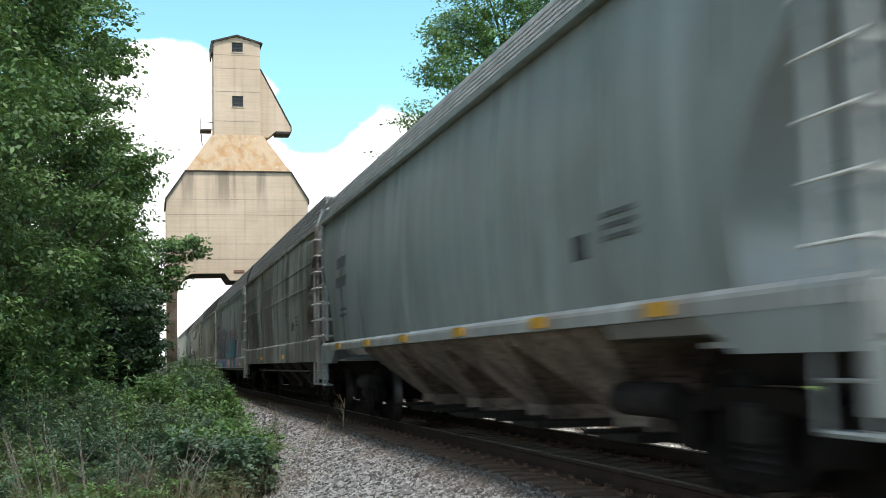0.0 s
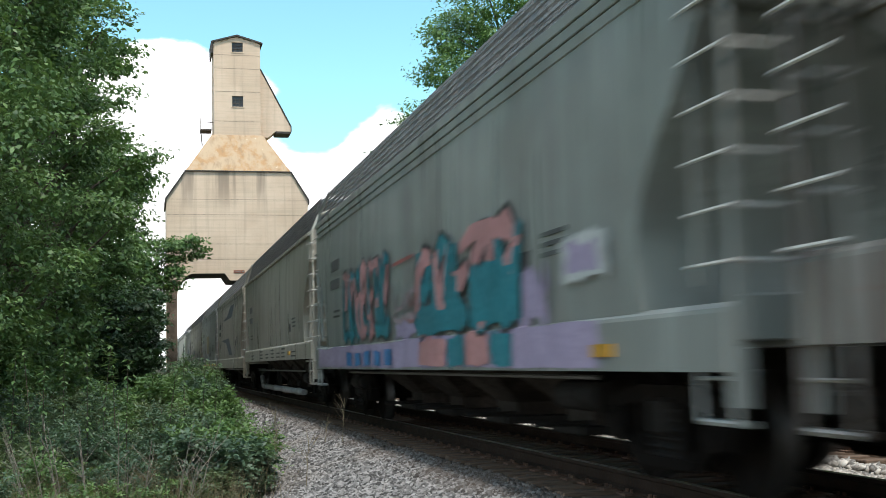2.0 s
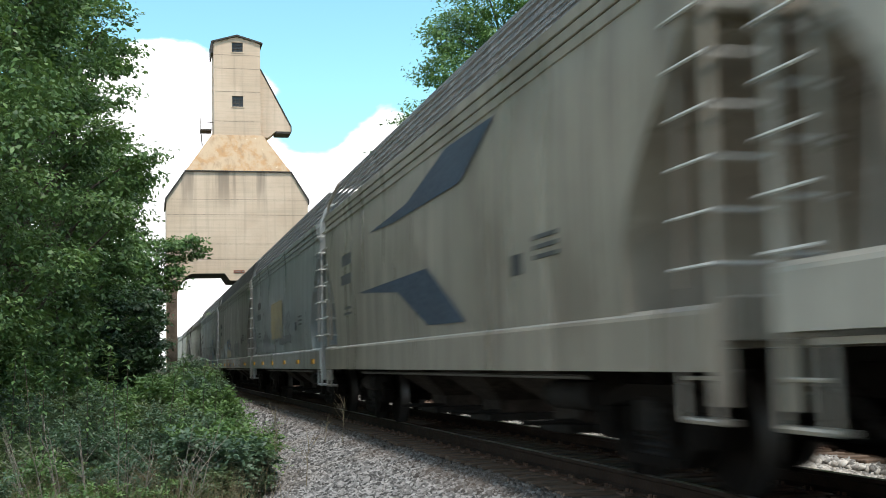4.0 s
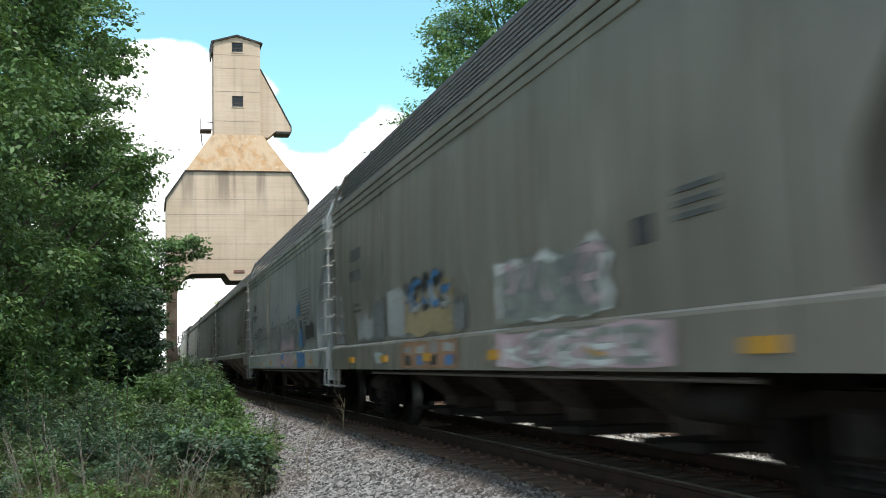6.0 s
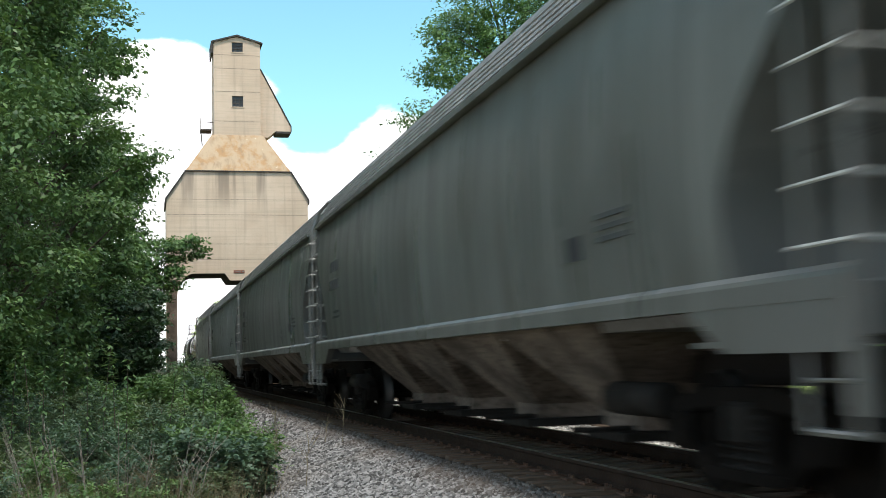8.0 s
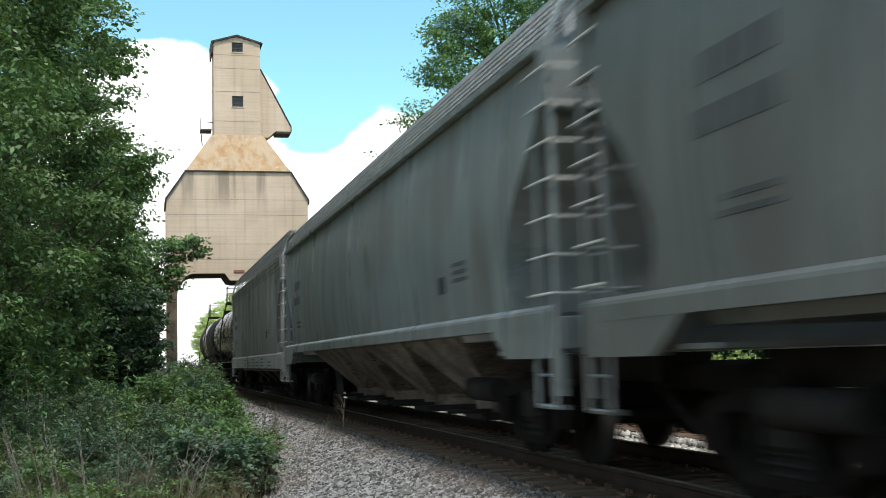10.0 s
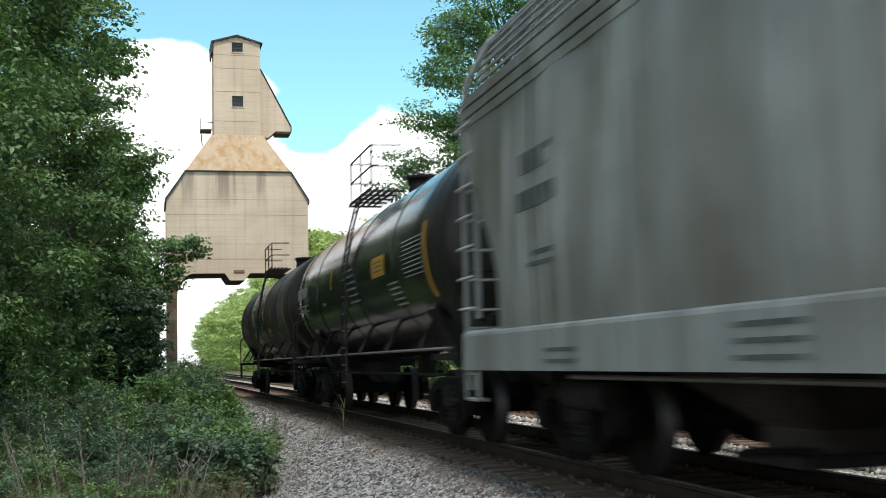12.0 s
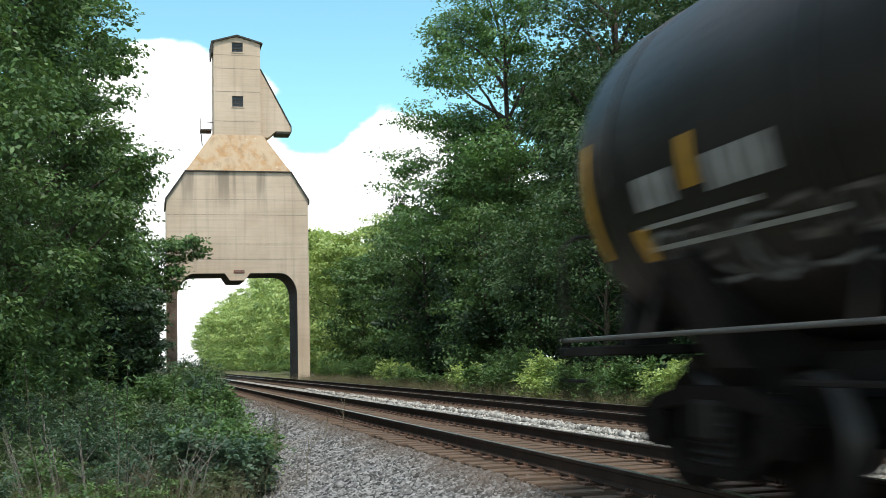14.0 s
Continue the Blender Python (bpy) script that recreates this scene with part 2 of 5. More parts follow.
def wood_tie():
    s = Nodes("weathered creosoted timber")
    oi = s.n("ShaderNodeObjectInfo")
    g = s.noise(s.coord(scale=(1.2, 14, 14)), 1.5, 5, 0.65)
    c = s.mix(s.rng(g, 0.3, 0.7), (0.035, 0.026, 0.02), (0.15, 0.10, 0.068))
    c = s.mix(s.math("MULTIPLY", oi.outputs["Random"], 0.6), c, (0.11, 0.072, 0.05))
    return s.done(s.bsdf(c, 0.9, 0, s.bump(g, 0.5, 0.02), 0.25))


def rail_head():
    s = Nodes("polished rail head")
    n = s.noise(s.coord(scale=(8, 0.4, 8)), 4, 3)
    return s.done(s.bsdf(s.mix(n, (0.42, 0.40, 0.38), (0.55, 0.53, 0.51)), 0.28, 0.9))


M = {}
M["concrete"], M["slope"] = concrete(), rust_concrete()
# grime colours taken near black to paint the shade beneath the cars
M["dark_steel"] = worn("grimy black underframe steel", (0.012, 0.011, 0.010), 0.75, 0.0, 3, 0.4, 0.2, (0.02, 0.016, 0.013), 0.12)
M["truck"] = worn("brown cast steel darkened for shade", (0.007, 0.0058, 0.005), 0.9, 0.0, 5, 0.4, 0.3, (0.013, 0.010, 0.008), 0.06)
M["wheel_tread"] = worn("worn wheel tread", (0.03, 0.028, 0.026), 0.45, 0.5, 8, 0.2, 0.05)
M["rail"] = worn("rust-brown rail web", (0.024, 0.016, 0.012), 0.8, 0.1, 3, 0.35, 0.2, (0.045, 0.028, 0.019), 0.12)
M["rail_head"] = rail_head()
M["tie"] = wood_tie()
M["plate"] = worn("rusty tie plate", (0.10, 0.055, 0.035), 0.8, 0.1, 12, 0.4, 0.3)
M["stone"], M["ground"] = stone_mat(), ground_mat()
M["grating"] = worn("grimy running board", (0.13, 0.13, 0.135), 0.55, 0.3, 6, 0.3, 0.1)
M["grating_pale"] = worn("galvanised running board", (0.24, 0.245, 0.25), 0.5, 0.2, 6, 0.3, 0.1)
M["grating_light"] = worn("pale galvanised running board", (0.42, 0.42, 0.42), 0.5, 0.2, 6, 0.3, 0.1)
M["glass"] = worn("dusty dark window glass", (0.03, 0.032, 0.035), 0.25, 0.0, 5, 0.3, 0.05, (0.06, 0.06, 0.06))
M["blackish"] = worn("near-black concrete", (0.035, 0.03, 0.027), 0.95, 0, 2, 0.4, 0.3, (0.06, 0.05, 0.042), 0.1)
M["leg_brown"] = worn("dark brown concrete", (0.13, 0.098, 0.075), 0.95, 0, 1.5, 0.4, 0.3, (0.08, 0.06, 0.048), 0.1)
M["joint"] = worn("dark weathered concrete joint", (0.30, 0.245, 0.185), 0.95, 0, 3, 0.4, 0.3)
M["iron"] = worn("rusted dark iron", (0.06, 0.045, 0.035), 0.8, 0.2, 6, 0.4, 0.2)
M["roofing"] = worn("dark tar roofing", (0.05, 0.045, 0.04), 0.9, 0.0, 3, 0.3, 0.3)
M["sign"] = worn("red-brown enamel sign", (0.20, 0.06, 0.03), 0.6, 0.0, 6, 0.3, 0.1)
M["white"] = worn("dirty white stencil paint", (0.19, 0.19, 0.18), 0.6, 0.0, 8, 0.25, 0.05)
M["yellow"] = worn("yellow reflective tape", (0.36, 0.19, 0.02), 0.5, 0.0, 8, 0.2, 0.05)
M["black_mark"] = worn("black stencil paint", (0.03, 0.032, 0.035), 0.6, 0.0, 8, 0.3, 0.05)
M["tank_patchy"] = tank_paint("black tank paint with a glossy middle", -1.0, 3.5, 2.0)
M["tank_glossy"] = tank_paint("glossy black tank paint, dusty at one end", -5.9, 9.0, 5.0)
M["bark"] = worn("grey-brown bark", (0.085, 0.066, 0.05), 0.95, 0, 6, 0.4, 0.8)
M["leaf_a"] = leaf_mat("broadleaf summer leaves", (0.018, 0.046, 0.022), (0.088, 0.155, 0.058))
M["leaf_b"] = leaf_mat("mid-green roadside leaves", (0.026, 0.066, 0.026), (0.13, 0.225, 0.07))
# the sunshine on the far trees is painted by this lighter leaf colour
M["leaf_c"] = leaf_mat("yellow-green leaves with sunlight in the colour", (0.17, 0.27, 0.085), (0.46, 0.56, 0.20))
M["leaf_d"] = leaf_mat("shrub leaves", (0.018, 0.038, 0.02), (0.15, 0.205, 0.10))
# lighter broadleaf copy, open light put into the colour
M["leaf_n"] = leaf_mat("broadleaf leaves lightened for open light", (0.028, 0.078, 0.032), (0.15, 0.275, 0.08))
M["leaf_s"] = leaf_mat("blue-green shrub leaves", (0.016, 0.04, 0.026), (0.10, 0.165, 0.10))
# dark leaf copy with the wood's shade put into its colour
M["leaf_e"] = leaf_mat("leaves darkened for deep shade", (0.012, 0.032, 0.015), (0.042, 0.085, 0.034))
M["petal"] = leaf_mat("white petals", (0.45, 0.45, 0.44), (0.75, 0.75, 0.74))
M["straw"] = leaf_mat("dry straw grass", (0.10, 0.082, 0.05), (0.22, 0.185, 0.115))
M["twig"] = worn("grey dead wood", (0.15, 0.132, 0.11), 0.9, 0, 9, 0.35, 0.2)
M["grass"] = leaf_mat("green weeds", (0.04, 0.075, 0.02), (0.12, 0.16, 0.05))


# ---- mesh helpers
def part(name, bm, material, parent=None, label=""):
    me = bpy.data.meshes.new(name)
    bm.to_mesh(me)
    bm.free()
    me.materials.append(material)
    ob = new(name, me)
    ob.parent = parent
    return tagged(ob, label) if label else ob


def share(name, me, parent, m=None):
    ob = new(name, me)
    ob.parent = parent
    if m is not None:
        ob.matrix_basis = m
    return ob


def thing(name, m=None, **tags):
    ob = new(name)
    ob.empty_display_size = 0.3
    if m is not None:
        ob.matrix_basis = m
    return tagged(ob, **tags)


def box(bm, x0, x1, y0, y1, z0, z1, bev=0.0):
    vs = [bm.verts.new((x, y, z)) for x in (x0, x1) for y in (y0, y1) for z in (z0, z1)]
    fs = [bm.faces.new([vs[i] for i in f]) for f in ((0, 1, 3, 2), (4, 6, 7, 5), (0, 4, 5, 1), (2, 3, 7, 6), (0, 2, 6, 4), (1, 5, 7, 3))]
    if bev:
        es = {e for f in fs for e in f.edges}
        bmesh.ops.bevel(bm, geom=list(es), offset=bev, segments=1, affect="EDGES")
    return bm


def rod(bm, p, q, r=0.015, seg=6, r2=None):
    p, q = Vector(p), Vector(q)
    d = (q - p).normalized()
    u = d.orthogonal().normalized()
    w = d.cross(u)
    r2 = r if r2 is None else r2
    a = [bm.verts.new(p + (u * math.cos(k * 2 * math.pi / seg) + w * math.sin(k * 2 * math.pi / seg)) * r) for k in range(seg)]
    b = [bm.verts.new(q + (u * math.cos(k * 2 * math.pi / seg) + w * math.sin(k * 2 * math.pi / seg)) * r2) for k in range(seg)]
    for k in range(seg):
        f = bm.faces.new((a[k], a[(k + 1) % seg], b[(k + 1) % seg], b[k]))
        f.smooth = seg > 6
    bm.faces.new(a[::-1])
    bm.faces.new(b)
    return bm


def pipe(bm, pts, r=0.015, seg=6):
    for p, q in zip(pts, pts[1:]):
        rod(bm, p, q, r, seg)
    return bm


def prism(bm, prof, axis, a, b):
    """A closed profile pushed from a to b along an axis (0: profile is y, z; 1: x, z)."""
    def at(u, v, w):
        return (w, u, v) if axis == 0 else ((u, w, v) if axis == 1 else (u, v, w))
    p = [bm.verts.new(at(u, v, a)) for u, v in prof]
    q = [bm.verts.new(at(u, v, b)) for u, v in prof]
    n = len(prof)
    for k in range(n):
        bm.faces.new((p[k], p[(k + 1) % n], q[(k + 1) % n], q[k]))
    bm.faces.new(p[::-1])
    bm.faces.new(q)
    bmesh.ops.recalc_face_normals(bm, faces=bm.faces)
    return bm


def loft(bm, rings, smooth=False, caps=True):
    rs = [[bm.verts.new(v) for v in r] for r in rings]
    n = len(rs[0])
    for a, b in zip(rs, rs[1:]):
        for k in range(n):
            f = bm.faces.new((a[k], a[(k + 1) % n], b[(k + 1) % n], b[k]))
            f.smooth = smooth
    if caps:
        bm.faces.new(rs[0][::-1])
        bm.faces.new(rs[-1])
    bmesh.ops.recalc_face_normals(bm, faces=bm.faces)
    return bm


def raw_mesh(name, verts, faces_n, material):
    """A mesh from numpy: verts (n, k, 3), each row one face of k corners."""
    n, k, _ = verts.shape
    me = bpy.data.meshes.new(name)
    me.vertices.add(n * k)
    me.vertices.foreach_set("co", verts.reshape(-1).astype(np.float32))
    me.loops.add(n * k)
    me.loops.foreach_set("vertex_index", np.arange(n * k, dtype=np.int32))
    me.polygons.add(n)
    me.polygons.foreach_set("loop_start", np.arange(0, n * k, k, dtype=np.int32))
    me.update(calc_edges=True)
    me.materials.append(material)
    return me


# ---- ground
TX = 5.047          # middle of the running track
TX2 = 9.205         # middle of the second track
BED = -0.262        # top of the ballast between the sleepers


def ground_z(x, y):
    z = BED
    if x < 3.7:
        z = BED - (3.7 - x) * 0.24 if x > 0.9 else BED - 0.672 - (0.9 - x) * 0.04
    if x > 10.6:
        z = BED - min((x - 10.6) * 0.14, 0.2)
    if 6.6 < x < 7.7:
        z = BED - 0.07
    if x < -2:
        z += min((-2 - x) * 0.05, 1.2)
    if x > 15:
        z += min((x - 15) * 0.04, 1.5)
    return z + 0.03 * noise.noise(Vector((x * 0.7, y * 0.7, 0)))


def make_ground():
    xs = [-900, -300, -100, -40, -20, -12] + [-8 + 0.25 * i for i in range(104)] + [20, 24, 30, 45, 90, 300, 900]
    ys = [-300, -60, -20, -8] + [-4 + i for i in range(0, 64)] + [62 + 3 * i for i in range(24)] + [150, 200, 300, 500, 900, 2000]
    bm = bmesh.new()
    g = [[bm.verts.new((x, y, ground_z(x, y))) for y in ys] for x in xs]
    for i in range(len(xs) - 1):
        for j in range(len(ys) - 1):
            bm.faces.new((g[i][j], g[i + 1][j], g[i + 1][j + 1], g[i][j + 1])).smooth = True
    tagged(part("ground", bm, M["ground"]), "grey ballast bed with weedy grass verges", "ground", kind="structure")


make_ground()


def stones(name, boxes, seed):
    """Loose broken stones in stretches (x0, x1, y0, y1, how many, size)."""
    rg = np.random.default_rng(seed)
    cube = np.array([[-1, -1, -1], [1, -1, -1], [1, 1, -1], [-1, 1, -1], [-1, -1, 1], [1, -1, 1], [1, 1, 1], [-1, 1, 1]], float)
    quads = np.array([[0, 3, 2, 1], [4, 5, 6, 7], [0, 1, 5, 4], [1, 2, 6, 5], [2, 3, 7, 6], [3, 0, 4, 7]])
    vs, fs, base = [], [], 0
    for x0, x1, y0, y1, n, size in boxes:
        x = rg.uniform(x0, x1, n)
        y = y0 + (y1 - y0) * rg.uniform(0, 1, n) ** 1.35
        z = np.array([ground_z(a, b) for a, b in zip(x, y)]) + rg.uniform(-0.012, 0.018, n)
        sc = size * rg.uniform(0.55, 1.25, (n, 1, 3)) * 0.5
        c = cube[None] * sc * (1 + rg.uniform(-0.42, 0.25, (n, 8, 3)))
        q = rg.normal(size=(n, 4))
        q /= np.linalg.norm(q, axis=1, keepdims=True)
        a, b, cc, d = q.T
        R = np.stack([1 - 2 * (cc * cc + d * d), 2 * (b * cc - d * a), 2 * (b * d + cc * a), 2 * (b * cc + d * a), 1 - 2 * (b * b + d * d),
                      2 * (cc * d - b * a), 2 * (b * d - cc * a), 2 * (cc * d + b * a), 1 - 2 * (b * b + cc * cc)], -1).reshape(n, 3, 3)
        c = np.einsum("nij,nkj->nki", R, c) + np.stack([x, y, z], -1)[:, None]
        vs.append(c.reshape(-1, 3))
        fs.append((quads[None] + base + 8 * np.arange(n)[:, None, None]).reshape(-1, 4))
        base += 8 * n
    v, f = np.concatenate(vs), np.concatenate(fs)
    me = bpy.data.meshes.new(name)
    me.vertices.add(len(v))
    me.vertices.foreach_set("co", v.reshape(-1).astype(np.float32))
    me.loops.add(f.size)
    me.loops.foreach_set("vertex_index", f.reshape(-1).astype(np.int32))
    me.polygons.add(len(f))
    me.polygons.foreach_set("loop_start", np.arange(0, f.size, 4, dtype=np.int32))
    me.update(calc_edges=True)
    me.materials.append(M["stone"])
    return tagged(new(name, me), "loose grey crushed-stone ballast on the track bed", "gravel", kind="stuff")


# ---- tracks
def rail_profile(cx):
    h = [(0.038, 0.0), (0.038, -0.03), (0.012, -0.045), (0.010, -0.13), (0.07, -0.155), (0.07, -0.168)]
    return [(cx + a, b) for a, b in h] + [(cx - a, b) for a, b in h[::-1]]


def make_track(name, cx, y0, y1, near0, near1, label):
    tr = thing(name, label=label, category="railway track", kind="structure")
    for side in (-0.75, 0.75):
        bm = prism(bmesh.new(), rail_profile(cx + side), 1, y0, y1)
        r = part("rail", bm, M["rail"], tr)
        bm = bmesh.new()
        box(bm, cx + side - 0.028, cx + side + 0.028, y0, y1, 0.0, 0.004)
        part("running_surface", bm, M["rail_head"], r, "bright polished rail head")
    bm = bmesh.new()
    bms = bmesh.new()
    n = int((near1 - near0) / 0.5)
    for i in range(n):
        y = near0 + i * 0.5
        for side in (-0.75, 0.75):
            box(bm, cx + side - 0.18, cx + side + 0.18, y - 0.1, y + 0.1, -0.187, -0.167)
            for dx in (-0.095, 0.095):
                for dy in (-0.05, 0.05):
                    box(bm, cx + side + dx - 0.012, cx + side + dx + 0.012, y + dy - 0.012, y + dy + 0.012, -0.167, -0.135)
            box(bms, cx + side - 0.07, cx + side + 0.07, y + 0.11, y + 0.16, -0.23, -0.15)
    tagged(part("tie_plates", bm, M["plate"], tr, "rusty tie plates with spikes"), kind="stuff")
    tagged(part("rail_anchors", bms, M["plate"], tr), kind="stuff")
    return tr


def make_ties(tr, cx, near0, near1):
    rg = random.Random(3)
    bm = bmesh.new()
    box(bm, -1.3, 1.3, -0.11, 0.11, -0.09, 0.09, 0.012)
    me = bpy.data.meshes.new("sleeper")
    bm.to_mesh(me)
    bm.free()
    me.materials.append(M["tie"])
    for i in range(int((near1 - near0) / 0.5)):
        share("sleeper", me, tr, pose(cx + rg.uniform(-0.05, 0.05), near0 + i * 0.5, -0.277 + rg.uniform(-0.006, 0.002), 0, 0, rg.uniform(-1.2, 1.2)))
    bm = bmesh.new()
    y = near1
    while y < 260:
        box(bm, cx - 1.3, cx + 1.3, y - 0.11, y + 0.11, -0.36, -0.189)
        y += 0.5
    tagged(part("far_sleepers", bm, M["tie"], tr), kind="stuff")


track_a = make_track("track", TX, -25, 900, 4, 64, "worn steel rails on weathered timber sleepers, running line")
track_b = make_track("track", TX2, -25, 900, 12, 72, "rusty steel rails on timber sleepers, second line")


# ---- coaling tower over both tracks
def make_tower():
    t = thing("coaling_tower", label="tall weathered concrete coaling tower straddling two railway tracks", category="tower")
    y0, y1 = 105.0, 111.0
    xl, xr, il, ir = 1.70, 14.12, 2.60, 13.06

    def arc(cx, cz, rx, rz, a0, a1, n=8):
        return [(cx + rx * math.cos(radians(a0 + (a1 - a0) * k / n)), cz + rz * math.sin(radians(a0 + (a1 - a0) * k / n))) for k in range(n + 1)]

    inner = [(il, -0.6)] + arc(il + 1.5, 7.15, 1.5, 2.0, 180, 90) + [(6.70, 9.15), (7.15, 8.52), (8.42, 8.52), (8.92, 9.15)] + arc(ir - 1.5, 7.15, 1.5, 2.0, 90, 0) + [(ir, -0.6)]
    prof = [(xl, -0.6), (xl, 15.72), (3.36, 18.26), (12.62, 18.26), (xr, 15.72), (xr, -0.6)] + inner[::-1]
    bm = prism(bmesh.new(), prof, 1, y0, y1)
    part("bunker", bm, M["concrete"], t)
    # near-black sheet that lines the arch
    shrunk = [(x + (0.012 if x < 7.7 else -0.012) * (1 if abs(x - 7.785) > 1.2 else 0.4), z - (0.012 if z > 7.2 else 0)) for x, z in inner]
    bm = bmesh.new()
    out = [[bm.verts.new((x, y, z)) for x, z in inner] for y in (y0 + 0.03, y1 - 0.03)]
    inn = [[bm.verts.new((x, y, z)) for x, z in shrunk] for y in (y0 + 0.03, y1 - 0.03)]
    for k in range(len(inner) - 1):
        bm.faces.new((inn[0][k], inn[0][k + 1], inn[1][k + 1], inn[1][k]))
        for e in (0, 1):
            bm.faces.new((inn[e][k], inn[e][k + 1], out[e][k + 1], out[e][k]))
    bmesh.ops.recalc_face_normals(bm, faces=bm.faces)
    part("arch_lining", bm, M["blackish"], t, "near-black underside of the arch")
    # thin dark brown sheet over the front of one leg
    part("leg_facing", box(bmesh.new(), xl + 0.01, il - 0.01, y0 - 0.012, y0 + 0.02, -0.6, 8.6), M["leg_brown"], t, "dark brown face of one leg")
    # hipped shoulders
    ring = lambda a, b, c, d, z: [(a, c, z), (b, c, z), (b, d, z), (a, d, z)]
    bm = loft(bmesh.new(), [ring(3.36, 12.62, y0 + 0.02, y1 - 0.02, 18.28), ring(5.75, 10.35, y0 + 1.9, y1 - 1.1, 21.9)])
    part("sloping_roof", bm, M["slope"], t, "orange lichen-stained sloping concrete")
    bm = bmesh.new()
    box(bm, 3.25, 12.75, y0 - 0.16, y0 + 0.1, 18.2, 18.3, 0.01)
    part("ledge", bm, M["roofing"], t)
    for sx, x0, x1 in ((-1, xl, 3.36), (1, xr, 12.62)):
        bm = prism(bmesh.new(), [(x0 + sx * 0.14, 15.35), (x0 + sx * 0.14, 15.75), (x1, 18.36), (x1, 18.16), (x0 + sx * 0.02, 15.62), (x0 + sx * 0.02, 15.35)], 1, y0 - 0.14, y1 + 0.14)
        part("shoulder_coping", bm, M["roofing"], t)
    # shaft, with a real opening for each window
    a, b, c, d = 5.95, 10.17, 107.0, 110.0
    z0, z1 = 21.2, 30.45
    th = 0.25
    x0w, x1w = 7.60, 8.60
    walls = [(a, x0w, c, c + th, z0, z1), (x1w, b, c, c + th, z0, z1), (a, a + th, c + th, d, z0, z1), (b - th, b, c + th, d, z0, z1), (a + th, b - th, d - th, d, z0, z1)]
    walls += [(x0w, x1w, c, c + th, p, q) for p, q in ((z0, 24.55), (25.55, 29.65))]
    for v in walls:
        part("shaft_wall", box(bmesh.new(), *v), M["concrete"], t)
    bm = prism(bmesh.new(), [(a, z1), (b, z1), (b, z1 + 0.12), ((a + b) / 2, z1 + 0.62), (a, z1 + 0.12)], 1, c + 0.26, d)
    part("gable_wall", bm, M["concrete"], t)
    bm = prism(bmesh.new(), [(a, z1), (x0w, z1), (x0w, 30.55), (x1w, 30.55), (x1w, z1), (b, z1), (b, z1 + 0.12), ((a + b) / 2, z1 + 0.62), (a, z1 + 0.12)], 1, c, c + 0.25)
    part("gable_wall", bm, M["concrete"], t)
    m = (a + b) / 2
    bm = prism(bmesh.new(), [(a - 0.22, z1 - 0.02), (m, z1 + 0.64), (b + 0.22, z1 - 0.02), (b + 0.22, z1 + 0.12), (m, z1 + 0.80), (a - 0.22, z1 + 0.12)], 1, c - 0.2, d + 0.2)
    part("gable_roof", bm, M["roofing"], t)
    bm = bmesh.new()
    box(bm, a - 0.2, a - 0.08, c - 0.18, d + 0.18, z1 - 1.0, z1)
    part("eave_board", bm, M["roofing"], t)
    for p, q in ((24.55, 25.55), (29.65, 30.55)):
        w = part("window", box(bmesh.new(), x0w, x1w, c + 0.16, c + 0.18, p, q), M["glass"], t, "dark steel-framed window")
        bm = bmesh.new()
        for k in range(4):
            x = x0w + (x1w - x0w) * k / 3
            box(bm, x - 0.025, x + 0.025, c + 0.11, c + 0.155, p, q)
        for k in range(4):
            z = p + (q - p) * k / 3
            box(bm, x0w, x1w, c + 0.105, c + 0.15, z - 0.025, z + 0.025)
        part("window_frame", bm, M["iron"], w)
        part("sill", box(bmesh.new(), x0w - 0.06, x1w + 0.06, c - 0.06, c + 0.1, p - 0.08, p - 0.002), M["concrete"], w)
    # chute on the side of the shaft
    bm = prism(bmesh.new(), [(b + 0.003, 28.3), (12.98, 22.95), (12.98, 22.5), (11.62, 22.5), (10.9, 21.9), (b + 0.003, 21.9)], 1, c + 0.7, d - 0.3)
    part("chute", bm, M["concrete"], t)
    bm = bmesh.new()
    prism(bm, [(b + 0.1, 28.36), (13.06, 23.02), (13.06, 22.44), (12.99, 22.44), (12.99, 22.98), (b + 0.1, 28.24)], 1, c + 0.62, d - 0.22)
    box(bm, 11.6, 12.98, c + 0.66, d - 0.26, 22.3, 22.49)
    part("chute_edge", bm, M["roofing"], t)
    # pour joints
    for z in (10.4, 11.75, 14.35, 15.72):
        bm = bmesh.new()
        ins = 0.05 if z < 15.8 else (z - 15.72) * 0.655 + 0.05
        box(bm, xl + ins, xr - ins, y0 - 0.006, y0 + 0.02, z - 0.02, z + 0.02)
        part("pour_joint", bm, M["joint"], t)
    for z in (23.2, 25.95, 28.1, 29.35):
        part("pour_joint", box(bmesh.new(), a + 0.02, b - 0.02, c - 0.008, c + 0.02, z - 0.02, z + 0.02), M["joint"], t)
    # small platform with a rail, and a sign over the tracks
    bm = bmesh.new()
    box(bm, 4.75, 5.75, 107.0, 108.6, 22.3, 22.42)
    for x in (4.78, 5.7):
        rod(bm, (x, 107.05, 22.4), (x, 107.05, 23.4), 0.035)
    rod(bm, (4.78, 107.05, 22.3), (4.9, 107.05, 20.9), 0.05)
    rod(bm, (4.78, 107.05, 23.35), (5.1, 107.05, 23.35), 0.03)
    rod(bm, (5.3, 107.05, 23.0), (5.9, 107.05, 23.05), 0.03)
    part("platform", bm, M["iron"], t)
    bm = bmesh.new()
    box(bm, 7.46, 8.42, y0 - 0.05, y0 - 0.006, 9.16, 9.42, 0.01)
    s = part("sign_board", bm, M["sign"], t, "small red-brown sign with unreadable lettering")
